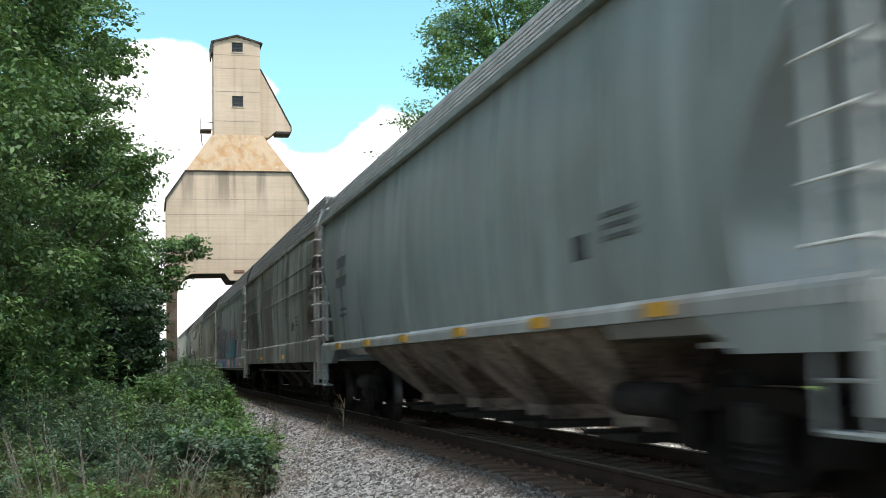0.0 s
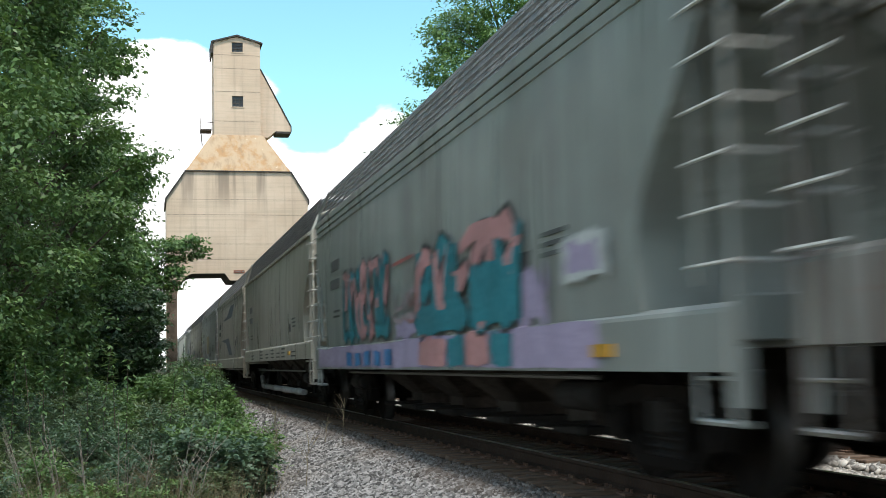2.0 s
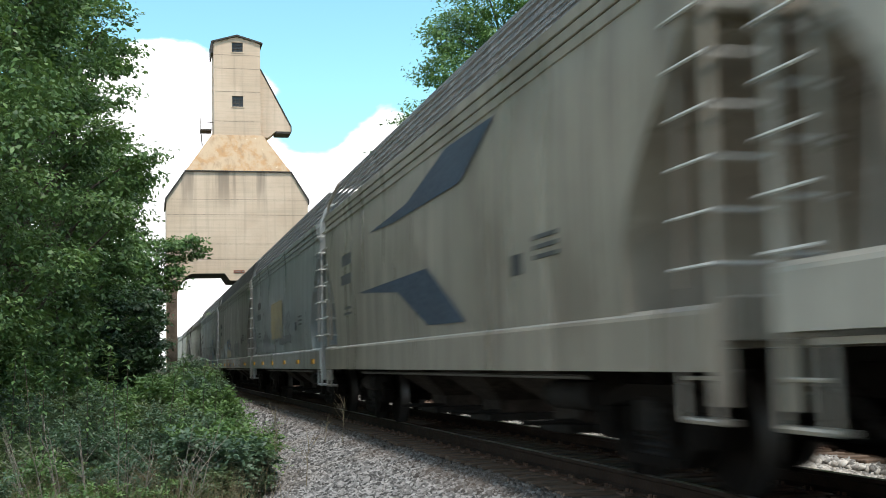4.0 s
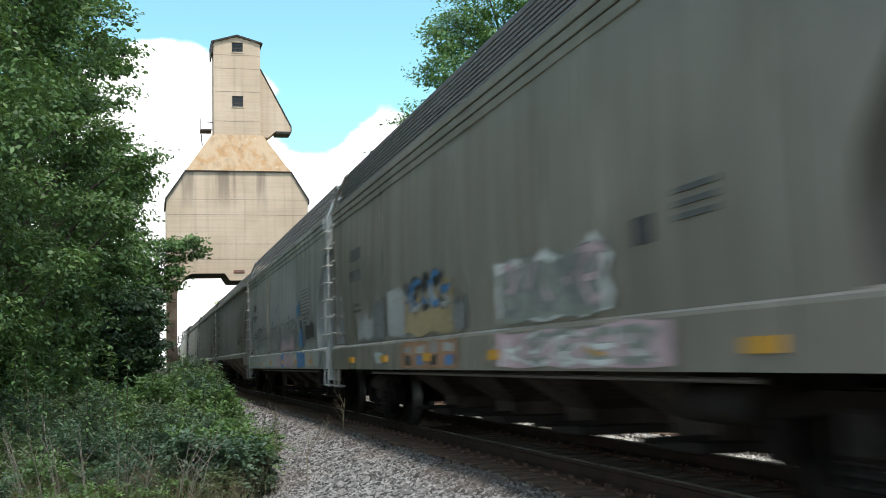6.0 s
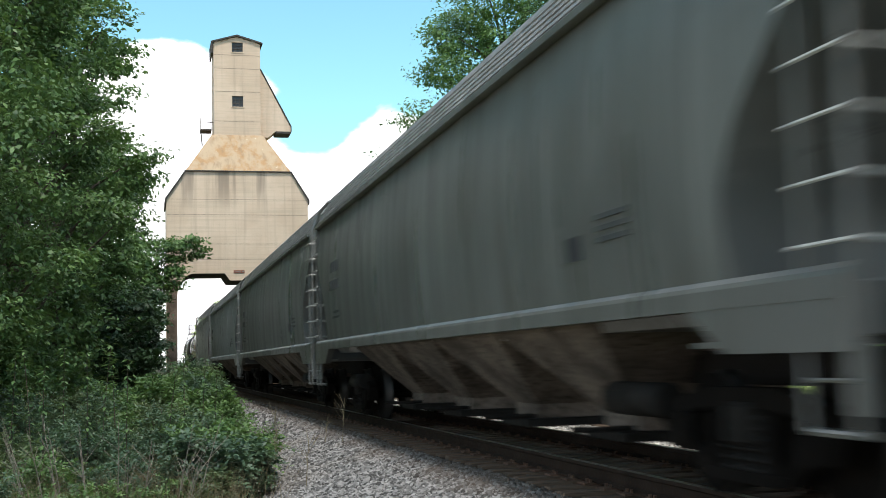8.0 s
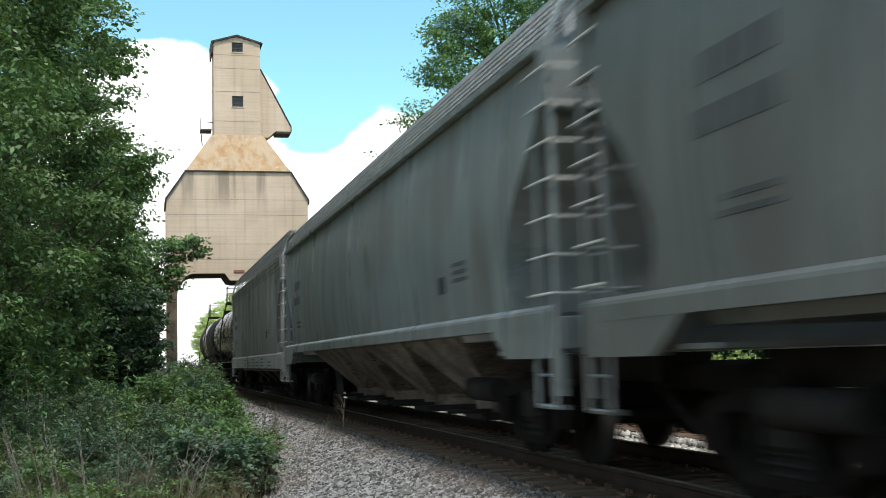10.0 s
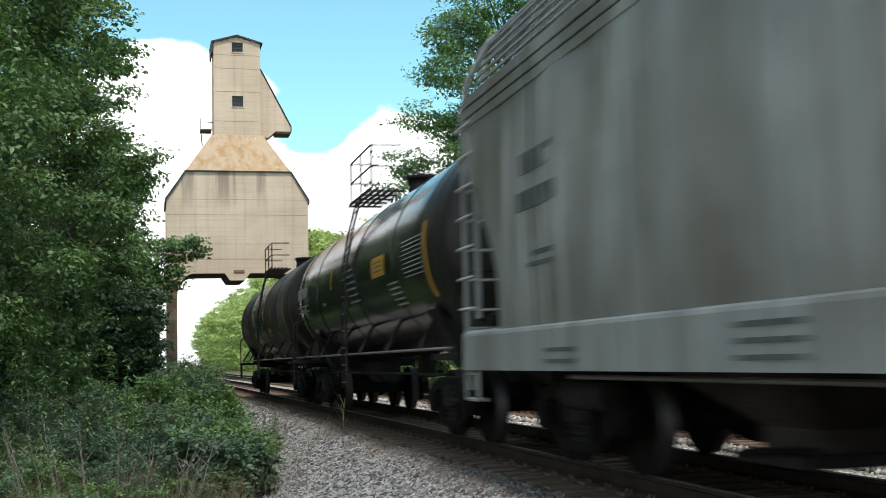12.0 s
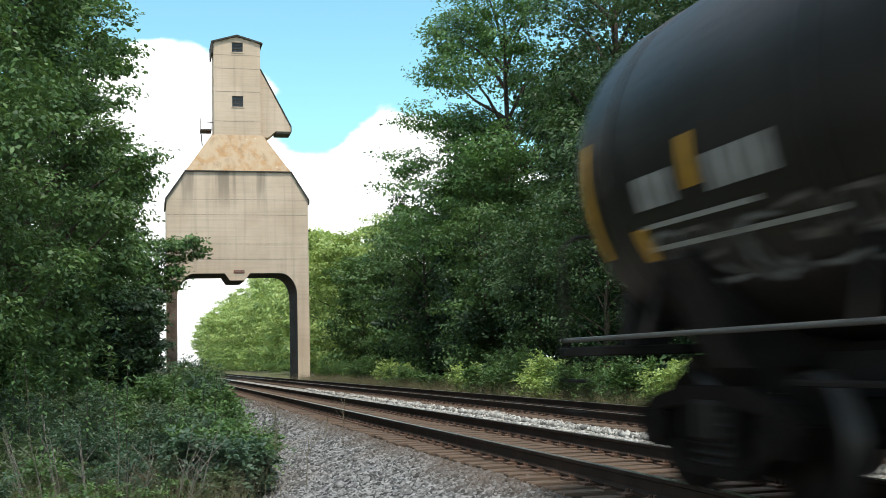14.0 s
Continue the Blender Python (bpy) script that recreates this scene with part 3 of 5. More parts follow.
    for k in range(6):
        part("letter_bar", box(bmesh.new(), 7.54 + k * 0.1, 7.60 + k * 0.1, y0 - 0.056, y0 - 0.051, 9.23, 9.34), M["white"], s)
    part("letter_bar", box(bmesh.new(), 8.2, 8.36, y0 - 0.056, y0 - 0.051, 9.24, 9.36), M["white"], s)
    for x, z in ((14.13, 13.0),):
        part("bracket", box(bmesh.new(), 14.12, 14.3, y0 + 0.2, y0 + 0.4, 12.9, 13.05), M["iron"], t)


make_tower()


# ---- trees and shrubs
def leaves(rg, blobs, n, size, clump=0.45, flat=0.6, per=48):
    """Leaf faces in clumps on the outside of blobs (x, y, z, rx, rz)."""
    bl = np.array(blobs, float)
    wt = bl[:, 3] ** 2 * (bl[:, 4] / bl[:, 3])
    nc = max(4, n // per)
    which = rg.choice(len(bl), nc, p=wt / wt.sum())
    d = rg.normal(size=(nc, 3))
    d /= np.linalg.norm(d, axis=1, keepdims=True)
    r = rg.uniform(0.35, 1.06, nc) ** 0.5
    cc = bl[which, :3] + d * r[:, None] * np.stack([bl[which, 3], bl[which, 3], bl[which, 4]], -1)
    p = np.repeat(cc, per, 0) + rg.normal(size=(nc * per, 3)) * clump * np.array([1, 1, 0.34])
    m = len(p)
    nrm = rg.normal(size=(m, 3)) * (1 - flat) * 0.9 + np.array([0, 0, 1.0]) * flat + np.repeat(d, per, 0) * 0.45
    nrm /= np.linalg.norm(nrm, axis=1, keepdims=True)
    u = np.cross(nrm, rg.normal(size=(m, 3)))
    u /= np.linalg.norm(u, axis=1, keepdims=True)
    w = np.cross(nrm, u)
    s = size * rg.uniform(0.6, 1.3, (m, 1))
    fold = nrm * s * 0.16
    return np.stack([p - u * s * 0.62, p + w * s * 0.34 + fold, p + u * s * 0.66, p - w * s * 0.34 + fold], 1)


def limb(bm, pts, r0, r1, seg=7):
    n = len(pts)
    rings = []
    for i, p in enumerate(pts):
        d = (Vector(pts[min(i + 1, n - 1)]) - Vector(pts[max(i - 1, 0)])).normalized()
        u = d.cross(Vector((0.3, 1, 0.1))).normalized()
        w = d.cross(u)
        r = r0 + (r1 - r0) * i / (n - 1)
        rings.append([Vector(p) + (u * math.cos(k * 2 * math.pi / seg) + w * math.sin(k * 2 * math.pi / seg)) * r for k in range(seg)])
    rs = [[bm.verts.new(v) for v in r] for r in rings]
    for a, b in zip(rs, rs[1:]):
        for k in range(seg):
            bm.faces.new((a[k], a[(k + 1) % seg], b[(k + 1) % seg], b[k])).smooth = True


def tree(x, y, h, spread, seed, n=24000, size=0.15, mat="leaf_a", low=0.25, clump=0.45, label="tall broadleaf tree in full summer leaf", blobs=26, name="tree", extra=()):
    rg = np.random.default_rng(seed)
    z0 = ground_z(x, y) - 0.05
    t = thing(name, pose(x, y, z0), label=label, category="tree")
    bm = bmesh.new()
    lean = rg.normal(size=2) * 0.25
    spine = [(lean[0] * k / 6 + rg.normal() * 0.08, lean[1] * k / 6 + rg.normal() * 0.08, h * 0.9 * k / 6) for k in range(7)]
    limb(bm, spine, 0.016 * h, 0.003 * h, 9)
    bl = []
    for k in range(blobs):
        f = low + (1 - low) * (k + rg.uniform(0, 1)) / blobs
        prof = math.sin(math.pi * min(1, max(0.08, 0.18 + 0.80 * (1 - f) / (1 - low) * 1.0))) ** 0.7
        ang = k * 2.399 + rg.normal() * 0.4
        rr = spread * prof * rg.uniform(0.35, 0.95)
        r = spread * rg.uniform(0.24, 0.42)
        c = (rr * math.cos(ang), rr * math.sin(ang), h * f * 0.97)
        bl.append((*c, r, r * rg.uniform(0.55, 0.85)))
        base = max(0.1, f - 0.16)
        i = base * 6 / 0.9
        j = min(5, int(i))
        p0 = Vector(spine[j]).lerp(Vector(spine[j + 1]), min(1, i - j))
        mid = p0.lerp(Vector(c), 0.5) + Vector((0, 0, 0.05 * h * rg.uniform(-0.3, 0.6)))
        limb(bm, [p0, mid, Vector(c)], 0.0055 * h, 0.0015 * h, 5)
    for c in extra:
        p0 = Vector(spine[4])
        limb(bm, [p0, p0.lerp(Vector(c[:3]), 0.5) + Vector((0, 0, 0.2)), Vector(c[:3])], 0.04, 0.012, 5)
        bl.append(c)
    part("trunk", bm, M["bark"], t)
    me = raw_mesh("crown", leaves(rg, bl, n, size, clump), 4, M[mat])
    ob = new("crown", me)
    ob.parent = t
    return t


def sprays(rg, blobs, n, size, reach):
    """Leaves set in two rows along short arching shoots that start inside blobs (x, y, z, rx, rz)."""
    bl = np.array(blobs, float)
    m = 12
    ns = max(4, n // m)
    which = rg.choice(len(bl), ns)
    d = rg.normal(size=(ns, 3))
    d /= np.linalg.norm(d, axis=1, keepdims=True)
    p0 = bl[which, :3] + d * rg.uniform(0.1, 0.95, (ns, 1)) * np.stack([bl[which, 3], bl[which, 3], bl[which, 4]], -1)
    way = d * np.array([0.8, 0.8, 0.4]) + np.array([0, 0, 0.75]) + rg.normal(size=(ns, 3)) * 0.3
    way /= np.linalg.norm(way, axis=1, keepdims=True)
    ln = reach * rg.uniform(0.5, 1.3, (ns, 1))
    out = []
    for j in range(m):
        f = (j + 1) / m
        p = p0 + way * ln * f - np.array([0, 0, 1.0]) * ln * 0.45 * f * f
        side = np.cross(way, np.array([0, 0, 1.0]) + rg.normal(size=(ns, 3)) * 0.35)
        side /= np.linalg.norm(side, axis=1, keepdims=True)
        u = side * (1 if j % 2 else -1) + way * 0.55 + np.array([0, 0, -0.25]) + rg.normal(size=(ns, 3)) * 0.22
        u /= np.linalg.norm(u, axis=1, keepdims=True)
        w = np.cross(u, np.array([0, 0, 1.0]) + rg.normal(size=(ns, 3)) * 0.4)
        w /= np.linalg.norm(w, axis=1, keepdims=True)
        sz = size * rg.uniform(0.7, 1.25, (ns, 1)) * (1.1 - 0.45 * f)
        lift = np.cross(w, u) * sz * 0.12
        out.append(np.stack([p, p + u * sz * 0.5 + w * sz * 0.27 + lift, p + u * sz * 1.1, p + u * sz * 0.5 - w * sz * 0.27 + lift], 1))
    return np.concatenate(out)


def shrub(x, y, h, spread, seed, n=6000, size=0.09, mat="leaf_d", label="dense green wayside shrub", stems=9):
    rg = np.random.default_rng(seed)
    t = thing("shrub", pose(x, y, ground_z(x, y) - 0.03), label=label, category="shrub")
    bm = bmesh.new()
    bl = []
    for k in range(stems):
        a = k * 2.4 + rg.normal() * 0.3
        rr = spread * rg.uniform(0.2, 0.95)
        top = Vector((rr * math.cos(a), rr * math.sin(a), h * rg.uniform(0.4, 1.0) * (1 - 0.3 * rr / spread)))
        limb(bm, [Vector((0.15 * math.cos(a), 0.15 * math.sin(a), 0)), top * 0.55 + Vector((0, 0, 0.12 * h)), top], 0.014, 0.004, 5)
        bl.append((top.x * 0.95, top.y * 0.95, top.z * 0.84, spread * 0.24, h * 0.13))
        bl.append((top.x * 0.8, top.y * 0.8, top.z * 0.5, spread * 0.28, h * 0.18))
    part("stems", bm, M["bark"], t)
    ob = new("foliage", raw_mesh("foliage", sprays(rg, bl, n, size, 0.24 * h + 0.08), 4, M[mat]))
    ob.parent = t
    return t


def make_plants():
    # wall of trees beside the running track
    L = "tall broadleaf tree in full leaf at the wood's edge"
    for k, (x, y, h, s, n, size) in enumerate([
            (-5.4, 27, 18.0, 3.3, 46000, 0.12), (-4.6, 36, 18.5, 3.2, 42000, 0.145), (-4.7, 45, 20, 3.6, 38000, 0.17),
            (-4.1, 55, 21, 3.8, 30000, 0.21), (-4.0, 66, 18.5, 3.9, 26000, 0.23), (-3.5, 78, 17, 3.6, 24000, 0.25), (-4.6, 92, 14, 4.0, 20000, 0.27)]):
        tree(x, y, h, s, 100 + k, n, size, "leaf_b", 0.06, 0.40, L, 36)
    # inner trees and those at the foot hold the wood's shade in their leaf colour
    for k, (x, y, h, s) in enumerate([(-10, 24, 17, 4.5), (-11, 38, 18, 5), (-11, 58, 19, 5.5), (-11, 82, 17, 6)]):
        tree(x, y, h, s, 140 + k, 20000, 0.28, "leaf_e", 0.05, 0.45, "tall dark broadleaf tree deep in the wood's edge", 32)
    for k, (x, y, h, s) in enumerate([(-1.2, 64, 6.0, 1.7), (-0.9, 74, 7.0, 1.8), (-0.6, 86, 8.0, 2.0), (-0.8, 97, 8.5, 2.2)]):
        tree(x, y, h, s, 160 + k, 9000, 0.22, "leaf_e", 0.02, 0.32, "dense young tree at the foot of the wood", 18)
    tree(-1.6, 99.5, 12.6, 2.7, 171, 15000, 0.27, "leaf_b", 0.12, 0.42, "leafy tree at the wood's edge leaning out beside the tower", 20,
         extra=[(3.2, 0, 12.2, 1.2, 0.7), (4.2, 0, 12.1, 1.1, 0.7), (5.2, 0, 12.4, 0.8, 0.6), (5.9, 0, 11.4, 0.6, 0.5), (4.0, 0, 10.6, 0.8, 0.8), (3.9, -0.5, 9.2, 0.5, 0.9), (2.6, 0, 10.4, 1.4, 1.2), (1.8, 0, 8.2, 1.6, 1.6), (2.4, -0.5, 6.8, 0.7, 1.2)])
    tree(-4.5, 20.5, 11.5, 2.5, 172, 26000, 0.105, "leaf_b", 0.22, 0.28, "broadleaf tree reaching out over the thicket", 26)
    # beyond the second track
    for k, (x, y, h, s, n, size, low, m) in enumerate([
            (21.3, 68, 24.5, 6.5, 60000, 0.2, 0.26, "leaf_n"), (22.5, 54, 25, 6.0, 36000, 0.2, 0.12, "leaf_a"), (21.5, 42, 24, 6.0, 36000, 0.18, 0.1, "leaf_a"), (22, 30, 24, 6.5, 32000, 0.17, 0.1, "leaf_a"),
            (24, 19, 24, 7, 26000, 0.18, 0.08, "leaf_a"), (17.6, 60, 9.5, 3.4, 16000, 0.15, 0.05, "leaf_b"), (17.2, 51, 8.0, 3.0, 14000, 0.14, 0.04, "leaf_a"),
            (17.0, 42, 8.5, 3.0, 14000, 0.13, 0.04, "leaf_a"), (17.0, 33, 8.0, 3.0, 14000, 0.13, 0.04, "leaf_a"), (17.4, 24, 8, 3.0, 10000, 0.14, 0.04, "leaf_a"),
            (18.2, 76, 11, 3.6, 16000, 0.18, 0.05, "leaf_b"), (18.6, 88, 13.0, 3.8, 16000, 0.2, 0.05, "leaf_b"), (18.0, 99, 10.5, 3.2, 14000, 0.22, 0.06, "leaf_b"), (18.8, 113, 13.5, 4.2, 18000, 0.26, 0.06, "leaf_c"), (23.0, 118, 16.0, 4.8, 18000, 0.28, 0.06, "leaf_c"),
            (26, 82, 20, 6, 16000, 0.26, 0.1, "leaf_a"), (27, 95, 17, 5, 14000, 0.26, 0.1, "leaf_b")]):
        tree(x, y, h, s, 200 + k, n, size, m, low, 0.45, "broadleaf tree with drooping leafy branches beyond the second track", 30,
             extra=[(-6.9, 0, 11.6, 1.1, 0.7), (-6.4, -1, 9.7, 1.0, 0.6), (-6.0, 1, 13.4, 1.6, 0.9), (-5.0, 0, 16.0, 1.7, 1.0), (-5.4, 0, 8.2, 1.4, 0.8), (-4.6, -1, 11.0, 1.8, 1.0)] if k == 0 else ())
    rg = random.Random(4)
    # understorey and rear trees: the dark hollow is painted by the leaf colour
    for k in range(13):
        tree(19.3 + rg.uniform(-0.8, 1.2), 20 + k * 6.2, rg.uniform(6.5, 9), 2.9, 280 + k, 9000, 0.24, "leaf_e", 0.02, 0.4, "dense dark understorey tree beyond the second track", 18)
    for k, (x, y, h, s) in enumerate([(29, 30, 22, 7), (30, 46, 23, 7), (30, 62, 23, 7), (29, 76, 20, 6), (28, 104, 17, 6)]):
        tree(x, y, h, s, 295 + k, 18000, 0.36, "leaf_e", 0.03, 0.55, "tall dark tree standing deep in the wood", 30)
    # wood that follows the line past the tower, its sunlight put into the leaf colour
    far = [tree(20, 128, 15.5, 5.0, 260, 11000, 0.38, "leaf_c", 0.04, 0.6, "yellow-green tree past the tower, painted as sunlit", 26),
           tree(21.5, 141, 17, 5.4, 261, 11000, 0.38, "leaf_c", 0.04, 0.6, "yellow-green tree past the tower, painted as sunlit", 26),
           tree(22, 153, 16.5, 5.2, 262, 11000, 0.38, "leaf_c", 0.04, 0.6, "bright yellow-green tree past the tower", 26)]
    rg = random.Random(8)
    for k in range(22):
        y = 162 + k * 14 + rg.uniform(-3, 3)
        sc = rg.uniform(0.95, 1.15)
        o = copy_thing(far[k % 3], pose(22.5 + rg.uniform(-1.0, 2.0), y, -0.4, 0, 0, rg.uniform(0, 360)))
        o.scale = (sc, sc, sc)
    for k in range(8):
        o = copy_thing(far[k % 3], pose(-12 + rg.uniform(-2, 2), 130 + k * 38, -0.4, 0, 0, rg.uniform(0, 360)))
    # thicket between the camera and the line
    for k, (x, y, h, s, n) in enumerate([
            (-1.75, 18.2, 1.7, 0.85, 7000), (-0.75, 18.8, 1.75, 0.9, 8000), (0.35, 19.6, 1.6, 0.9, 8000), (1.15, 18.6, 1.42, 0.72, 9000), (1.55, 21.5, 1.45, 0.8, 7000),
            (0.4, 23.0, 1.9, 1.0, 8000), (-0.9, 23.5, 2.0, 1.0, 8000), (-2.2, 22.5, 2.1, 1.0, 8000), (1.4, 27, 1.7, 1.0, 8000), (0.2, 28.5, 2.0, 1.2, 8000), (-1.5, 29, 2.2, 1.2, 8000),
            (1.3, 34, 1.9, 1.2, 7000), (2.0, 40, 1.8, 1.2, 6000), (0.2, 38, 2.2, 1.4, 7000), (1.6, 47, 2.2, 1.4, 6000), (2.2, 56, 2.2, 1.5, 6000), (2.3, 68, 2.6, 1.6, 6000),
            (-1.7, 15.2, 0.95, 0.6, 4500), (-0.7, 15.0, 0.9, 0.6, 4500), (0.25, 15.3, 0.8, 0.55, 4500), (0.95, 15.7, 0.75, 0.45, 4000), (-0.2, 16.4, 1.0, 0.7, 5000), (0.7, 16.7, 0.9, 0.6, 5000), (-1.3, 16.3, 1.1, 0.7, 5000)]):
        shrub(x - 0.16, y, h * 0.97, s, 300 + k, int(n * 0.95), 0.072 if y < 26 else 0.12, ("leaf_d", "leaf_s", "leaf_b", "leaf_s", "leaf_b")[k * 3 % 5])
    shrub(0.95, 16.6, 1.35, 0.62, 390, 4600, 0.12, "leaf_s", "dark broad-leaved shrub at the edge of the ballast")
    shrub(1.2, 17.8, 1.45, 0.55, 391, 4200, 0.12, "leaf_b", "dark broad-leaved shrub at the edge of the ballast")
    for k, (x, y, h, s) in enumerate([(13.0, 27, 1.9, 1.1), (12.9, 30.5, 1.8, 1.0), (12.8, 34.5, 1.7, 1.0), (12.7, 37.5, 1.9, 1.1), (12.9, 41.5, 2.2, 1.2), (12.9, 45, 1.5, 0.9), (13.2, 49, 1.6, 0.9),
                                      (13.4, 55, 1.2, 0.8), (13.4, 62, 1.8, 1.1), (14.4, 70, 2.0, 1.2), (14.5, 82, 2.4, 1.5), (14.6, 96, 3.0, 1.5), (13.6, 23.5, 2.0, 1.2), (14.0, 20, 2.0, 1.2)]):
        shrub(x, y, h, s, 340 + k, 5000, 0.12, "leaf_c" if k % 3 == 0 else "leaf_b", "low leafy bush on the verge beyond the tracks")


make_plants()


def grass(name, label, mat, boxes, seed, hgt, wid):
    rg = np.random.default_rng(seed)
    out = []
    for x0, x1, y0, y1, n in boxes:
        x, y = rg.uniform(x0, x1, n), rg.uniform(y0, y1, n)
        z = np.array([ground_z(a, b) for a, b in zip(x, y)]) - 0.02
        h = hgt * rg.uniform(0.4, 1.2, n)
        a = rg.uniform(0, 6.28, n)
        d = np.stack([np.cos(a), np.sin(a), np.zeros(n)], -1)
        b = np.stack([x, y, z], -1)
        lean = rg.normal(size=(n, 3)) * 0.28 * h[:, None]
        lean[:, 2] = 0
        up = np.stack([np.zeros(n), np.zeros(n), h], -1)
        w = wid * rg.uniform(0.6, 1.4, (n, 1))
        out.append(np.stack([b - d * w, b + d * w, b + up * 0.6 + lean * 0.6 + d * w * 0.7, b + up + lean], 1))
    return tagged(new(name, raw_mesh(name, np.concatenate(out), 4, M[mat])), label, "grass", kind="stuff")


grass("weeds", "tall green weeds on the verge", "grass", [(-3.5, 1.2, 14, 24, 12000), (-2, 1.8, 24, 60, 5000), (11.6, 15, 18, 100, 14000)], 5, 0.42, 0.0035)
grass("dry_grass", "dry straw-coloured grass stalks", "straw", [(-3.0, 1.2, 14, 20, 11000), (11.4, 15, 18, 100, 22000), (1.0, 1.7, 15, 26, 500)], 6, 0.75, 0.0025)


def shoot(x, y, h, seed):
    """A leafy upright shoot that stands clear of the thicket."""
    rg = np.random.default_rng(seed)
    t = thing("sapling", pose(x, y, ground_z(x, y) - 0.02), label="slender upright leafy sapling above the thicket", category="sapling")
    bm = bmesh.new()
    dx, dy = rg.normal(size=2) * 0.12
    pts = [Vector((dx * k * k / 9, dy * k * k / 9, h * k / 3)) for k in range(4)]
    limb(bm, pts, 0.012, 0.004, 5)
    part("stem", bm, M["bark"], t)
    n = 130
    f = rg.uniform(0.35, 1.02, n)
    p = np.stack([dx * f * f, dy * f * f, h * f], -1)
    a = rg.uniform(0, 6.28, n)
    u = np.stack([np.cos(a), np.sin(a), rg.uniform(-0.5, 0.5, n)], -1)
    u /= np.linalg.norm(u, axis=1, keepdims=True)
    w = np.cross(u, np.array([0, 0, 1.0]))
    sz = 0.12 * rg.uniform(0.6, 1.2, (n, 1))
    lv = np.stack([p + u * 0.02, p + u * sz * 0.55 + w * sz * 0.2, p + u * sz * 1.1 - np.array([0, 0, 0.02]), p + u * sz * 0.55 - w * sz * 0.2], 1)
    ob = new("foliage", raw_mesh("foliage", lv, 4, M["leaf_b"]))
    ob.parent = t


for k, (x, y, h) in enumerate([(-1.95, 18.5, 2.05), (-1.7, 19.2, 2.2), (-1.45, 18.0, 1.9), (-1.1, 19.0, 2.05), (-0.85, 18.4, 2.1), (-0.7, 19.6, 2.2), (-0.3, 18.6, 1.95), (-0.05, 19.3, 2.0),
                               (0.3, 19.0, 1.85), (0.6, 19.8, 1.95), (0.9, 20.5, 1.9), (0.45, 21.5, 2.0), (1.15, 21.0, 1.75), (-1.3, 20.0, 2.2), (-0.5, 21.0, 2.1), (1.3, 19.4, 1.4)]):
    if k % 4 != 3:
        shoot(x, y, h + 0.22, 500 + k)


def stalk(x, y, h, seed):
    rg = random.Random(seed)
    bm = bmesh.new()
    lean = rg.uniform(-0.55, 0.55)
    rod(bm, (0, 0, 0), (lean * 0.5, 0, h * 0.55), 0.007, 5, 0.006)
    rod(bm, (lean * 0.5, 0, h * 0.55), (lean, rg.uniform(-0.1, 0.1), h), 0.006, 5, 0.003)
    for k in range(5):
        z = h * rg.uniform(0.35, 0.85)
        rod(bm, (lean * z / h, 0, z), (lean * z / h + rg.uniform(-0.3, 0.3), rg.uniform(-0.2, 0.2), z + rg.uniform(0.1, 0.35)), 0.004, 4, 0.002)
    o = part("dead_stalk", bm, M["twig"])
    o.matrix_basis = pose(x, y, ground_z(x, y))
    tagged(o, "bare pale dead stalk among the shrubs", "stalk")


for k in range(24):
    rgk = random.Random(700 + k)
    stalk(rgk.uniform(-1.75, 1.0), rgk.uniform(14.6, 16.6), rgk.uniform(0.8, 1.6), 700 + k)


def dry_weed(x, y, h, seed):
    rg = random.Random(seed)
    t = thing("dry_weed", pose(x, y, ground_z(x, y)), label="thin leafless dry weed in the ballast", category="weed")
    part("stem", rod(bmesh.new(), (0, 0, 0), (0.05, 0, h), 0.006, 5, 0.003), M["straw"], t)
    for k in range(9):
        z = h * (0.4 + 0.06 * k)
        a = rg.uniform(0, 6.28)
        x0 = 0.05 * z / h
        part("twig", rod(bmesh.new(), (x0, 0, z), (x0 + 0.22 * h * math.cos(a), 0.22 * h * math.sin(a), z + 0.28 * h), 0.004, 4, 0.002), M["straw"], t)


def flowers(x, y, seed):
    """A low stem with a flat cluster of small white flowers."""
    rg = np.random.default_rng(seed)
    t = thing("wildflower", pose(x, y, ground_z(x, y)), label="small white wildflower cluster at the edge of the ballast", category="flower")
    part("stem", rod(bmesh.new(), (0, 0, 0), (0.03, 0, 0.36), 0.005, 5, 0.003), M["grass"], t)
    c = np.stack([rg.normal(size=70) * 0.10 + 0.03, rg.normal(size=70) * 0.08, rg.normal(size=70) * 0.03 + 0.37], -1)
    u = rg.normal(size=(70, 3)) * 0.012
    w = rg.normal(size=(70, 3)) * 0.012
    ob = new("blossom", raw_mesh("blossom", np.stack([c - u, c - w, c + u, c + w], 1), 4, M["petal"]))
    ob.parent = t


for k, (x, y) in enumerate([(1.63, 18.28), (1.45, 17.68), (1.81, 18.83)]):
    flowers(x, y, 40 + k)
for k, w in enumerate([(3.3, 20.5, 0.8), (1.75, 17.0, 0.95), (1.95, 19.0, 1.05), (2.1, 16.2, 0.7), (3.1, 21.2, 0.5), (2.2, 21.5, 0.9)]):
    dry_weed(*w, k)


# ---- freight cars; each stands on the rails with its middle at its own origin, y along the track
WHEEL_R = 0.457


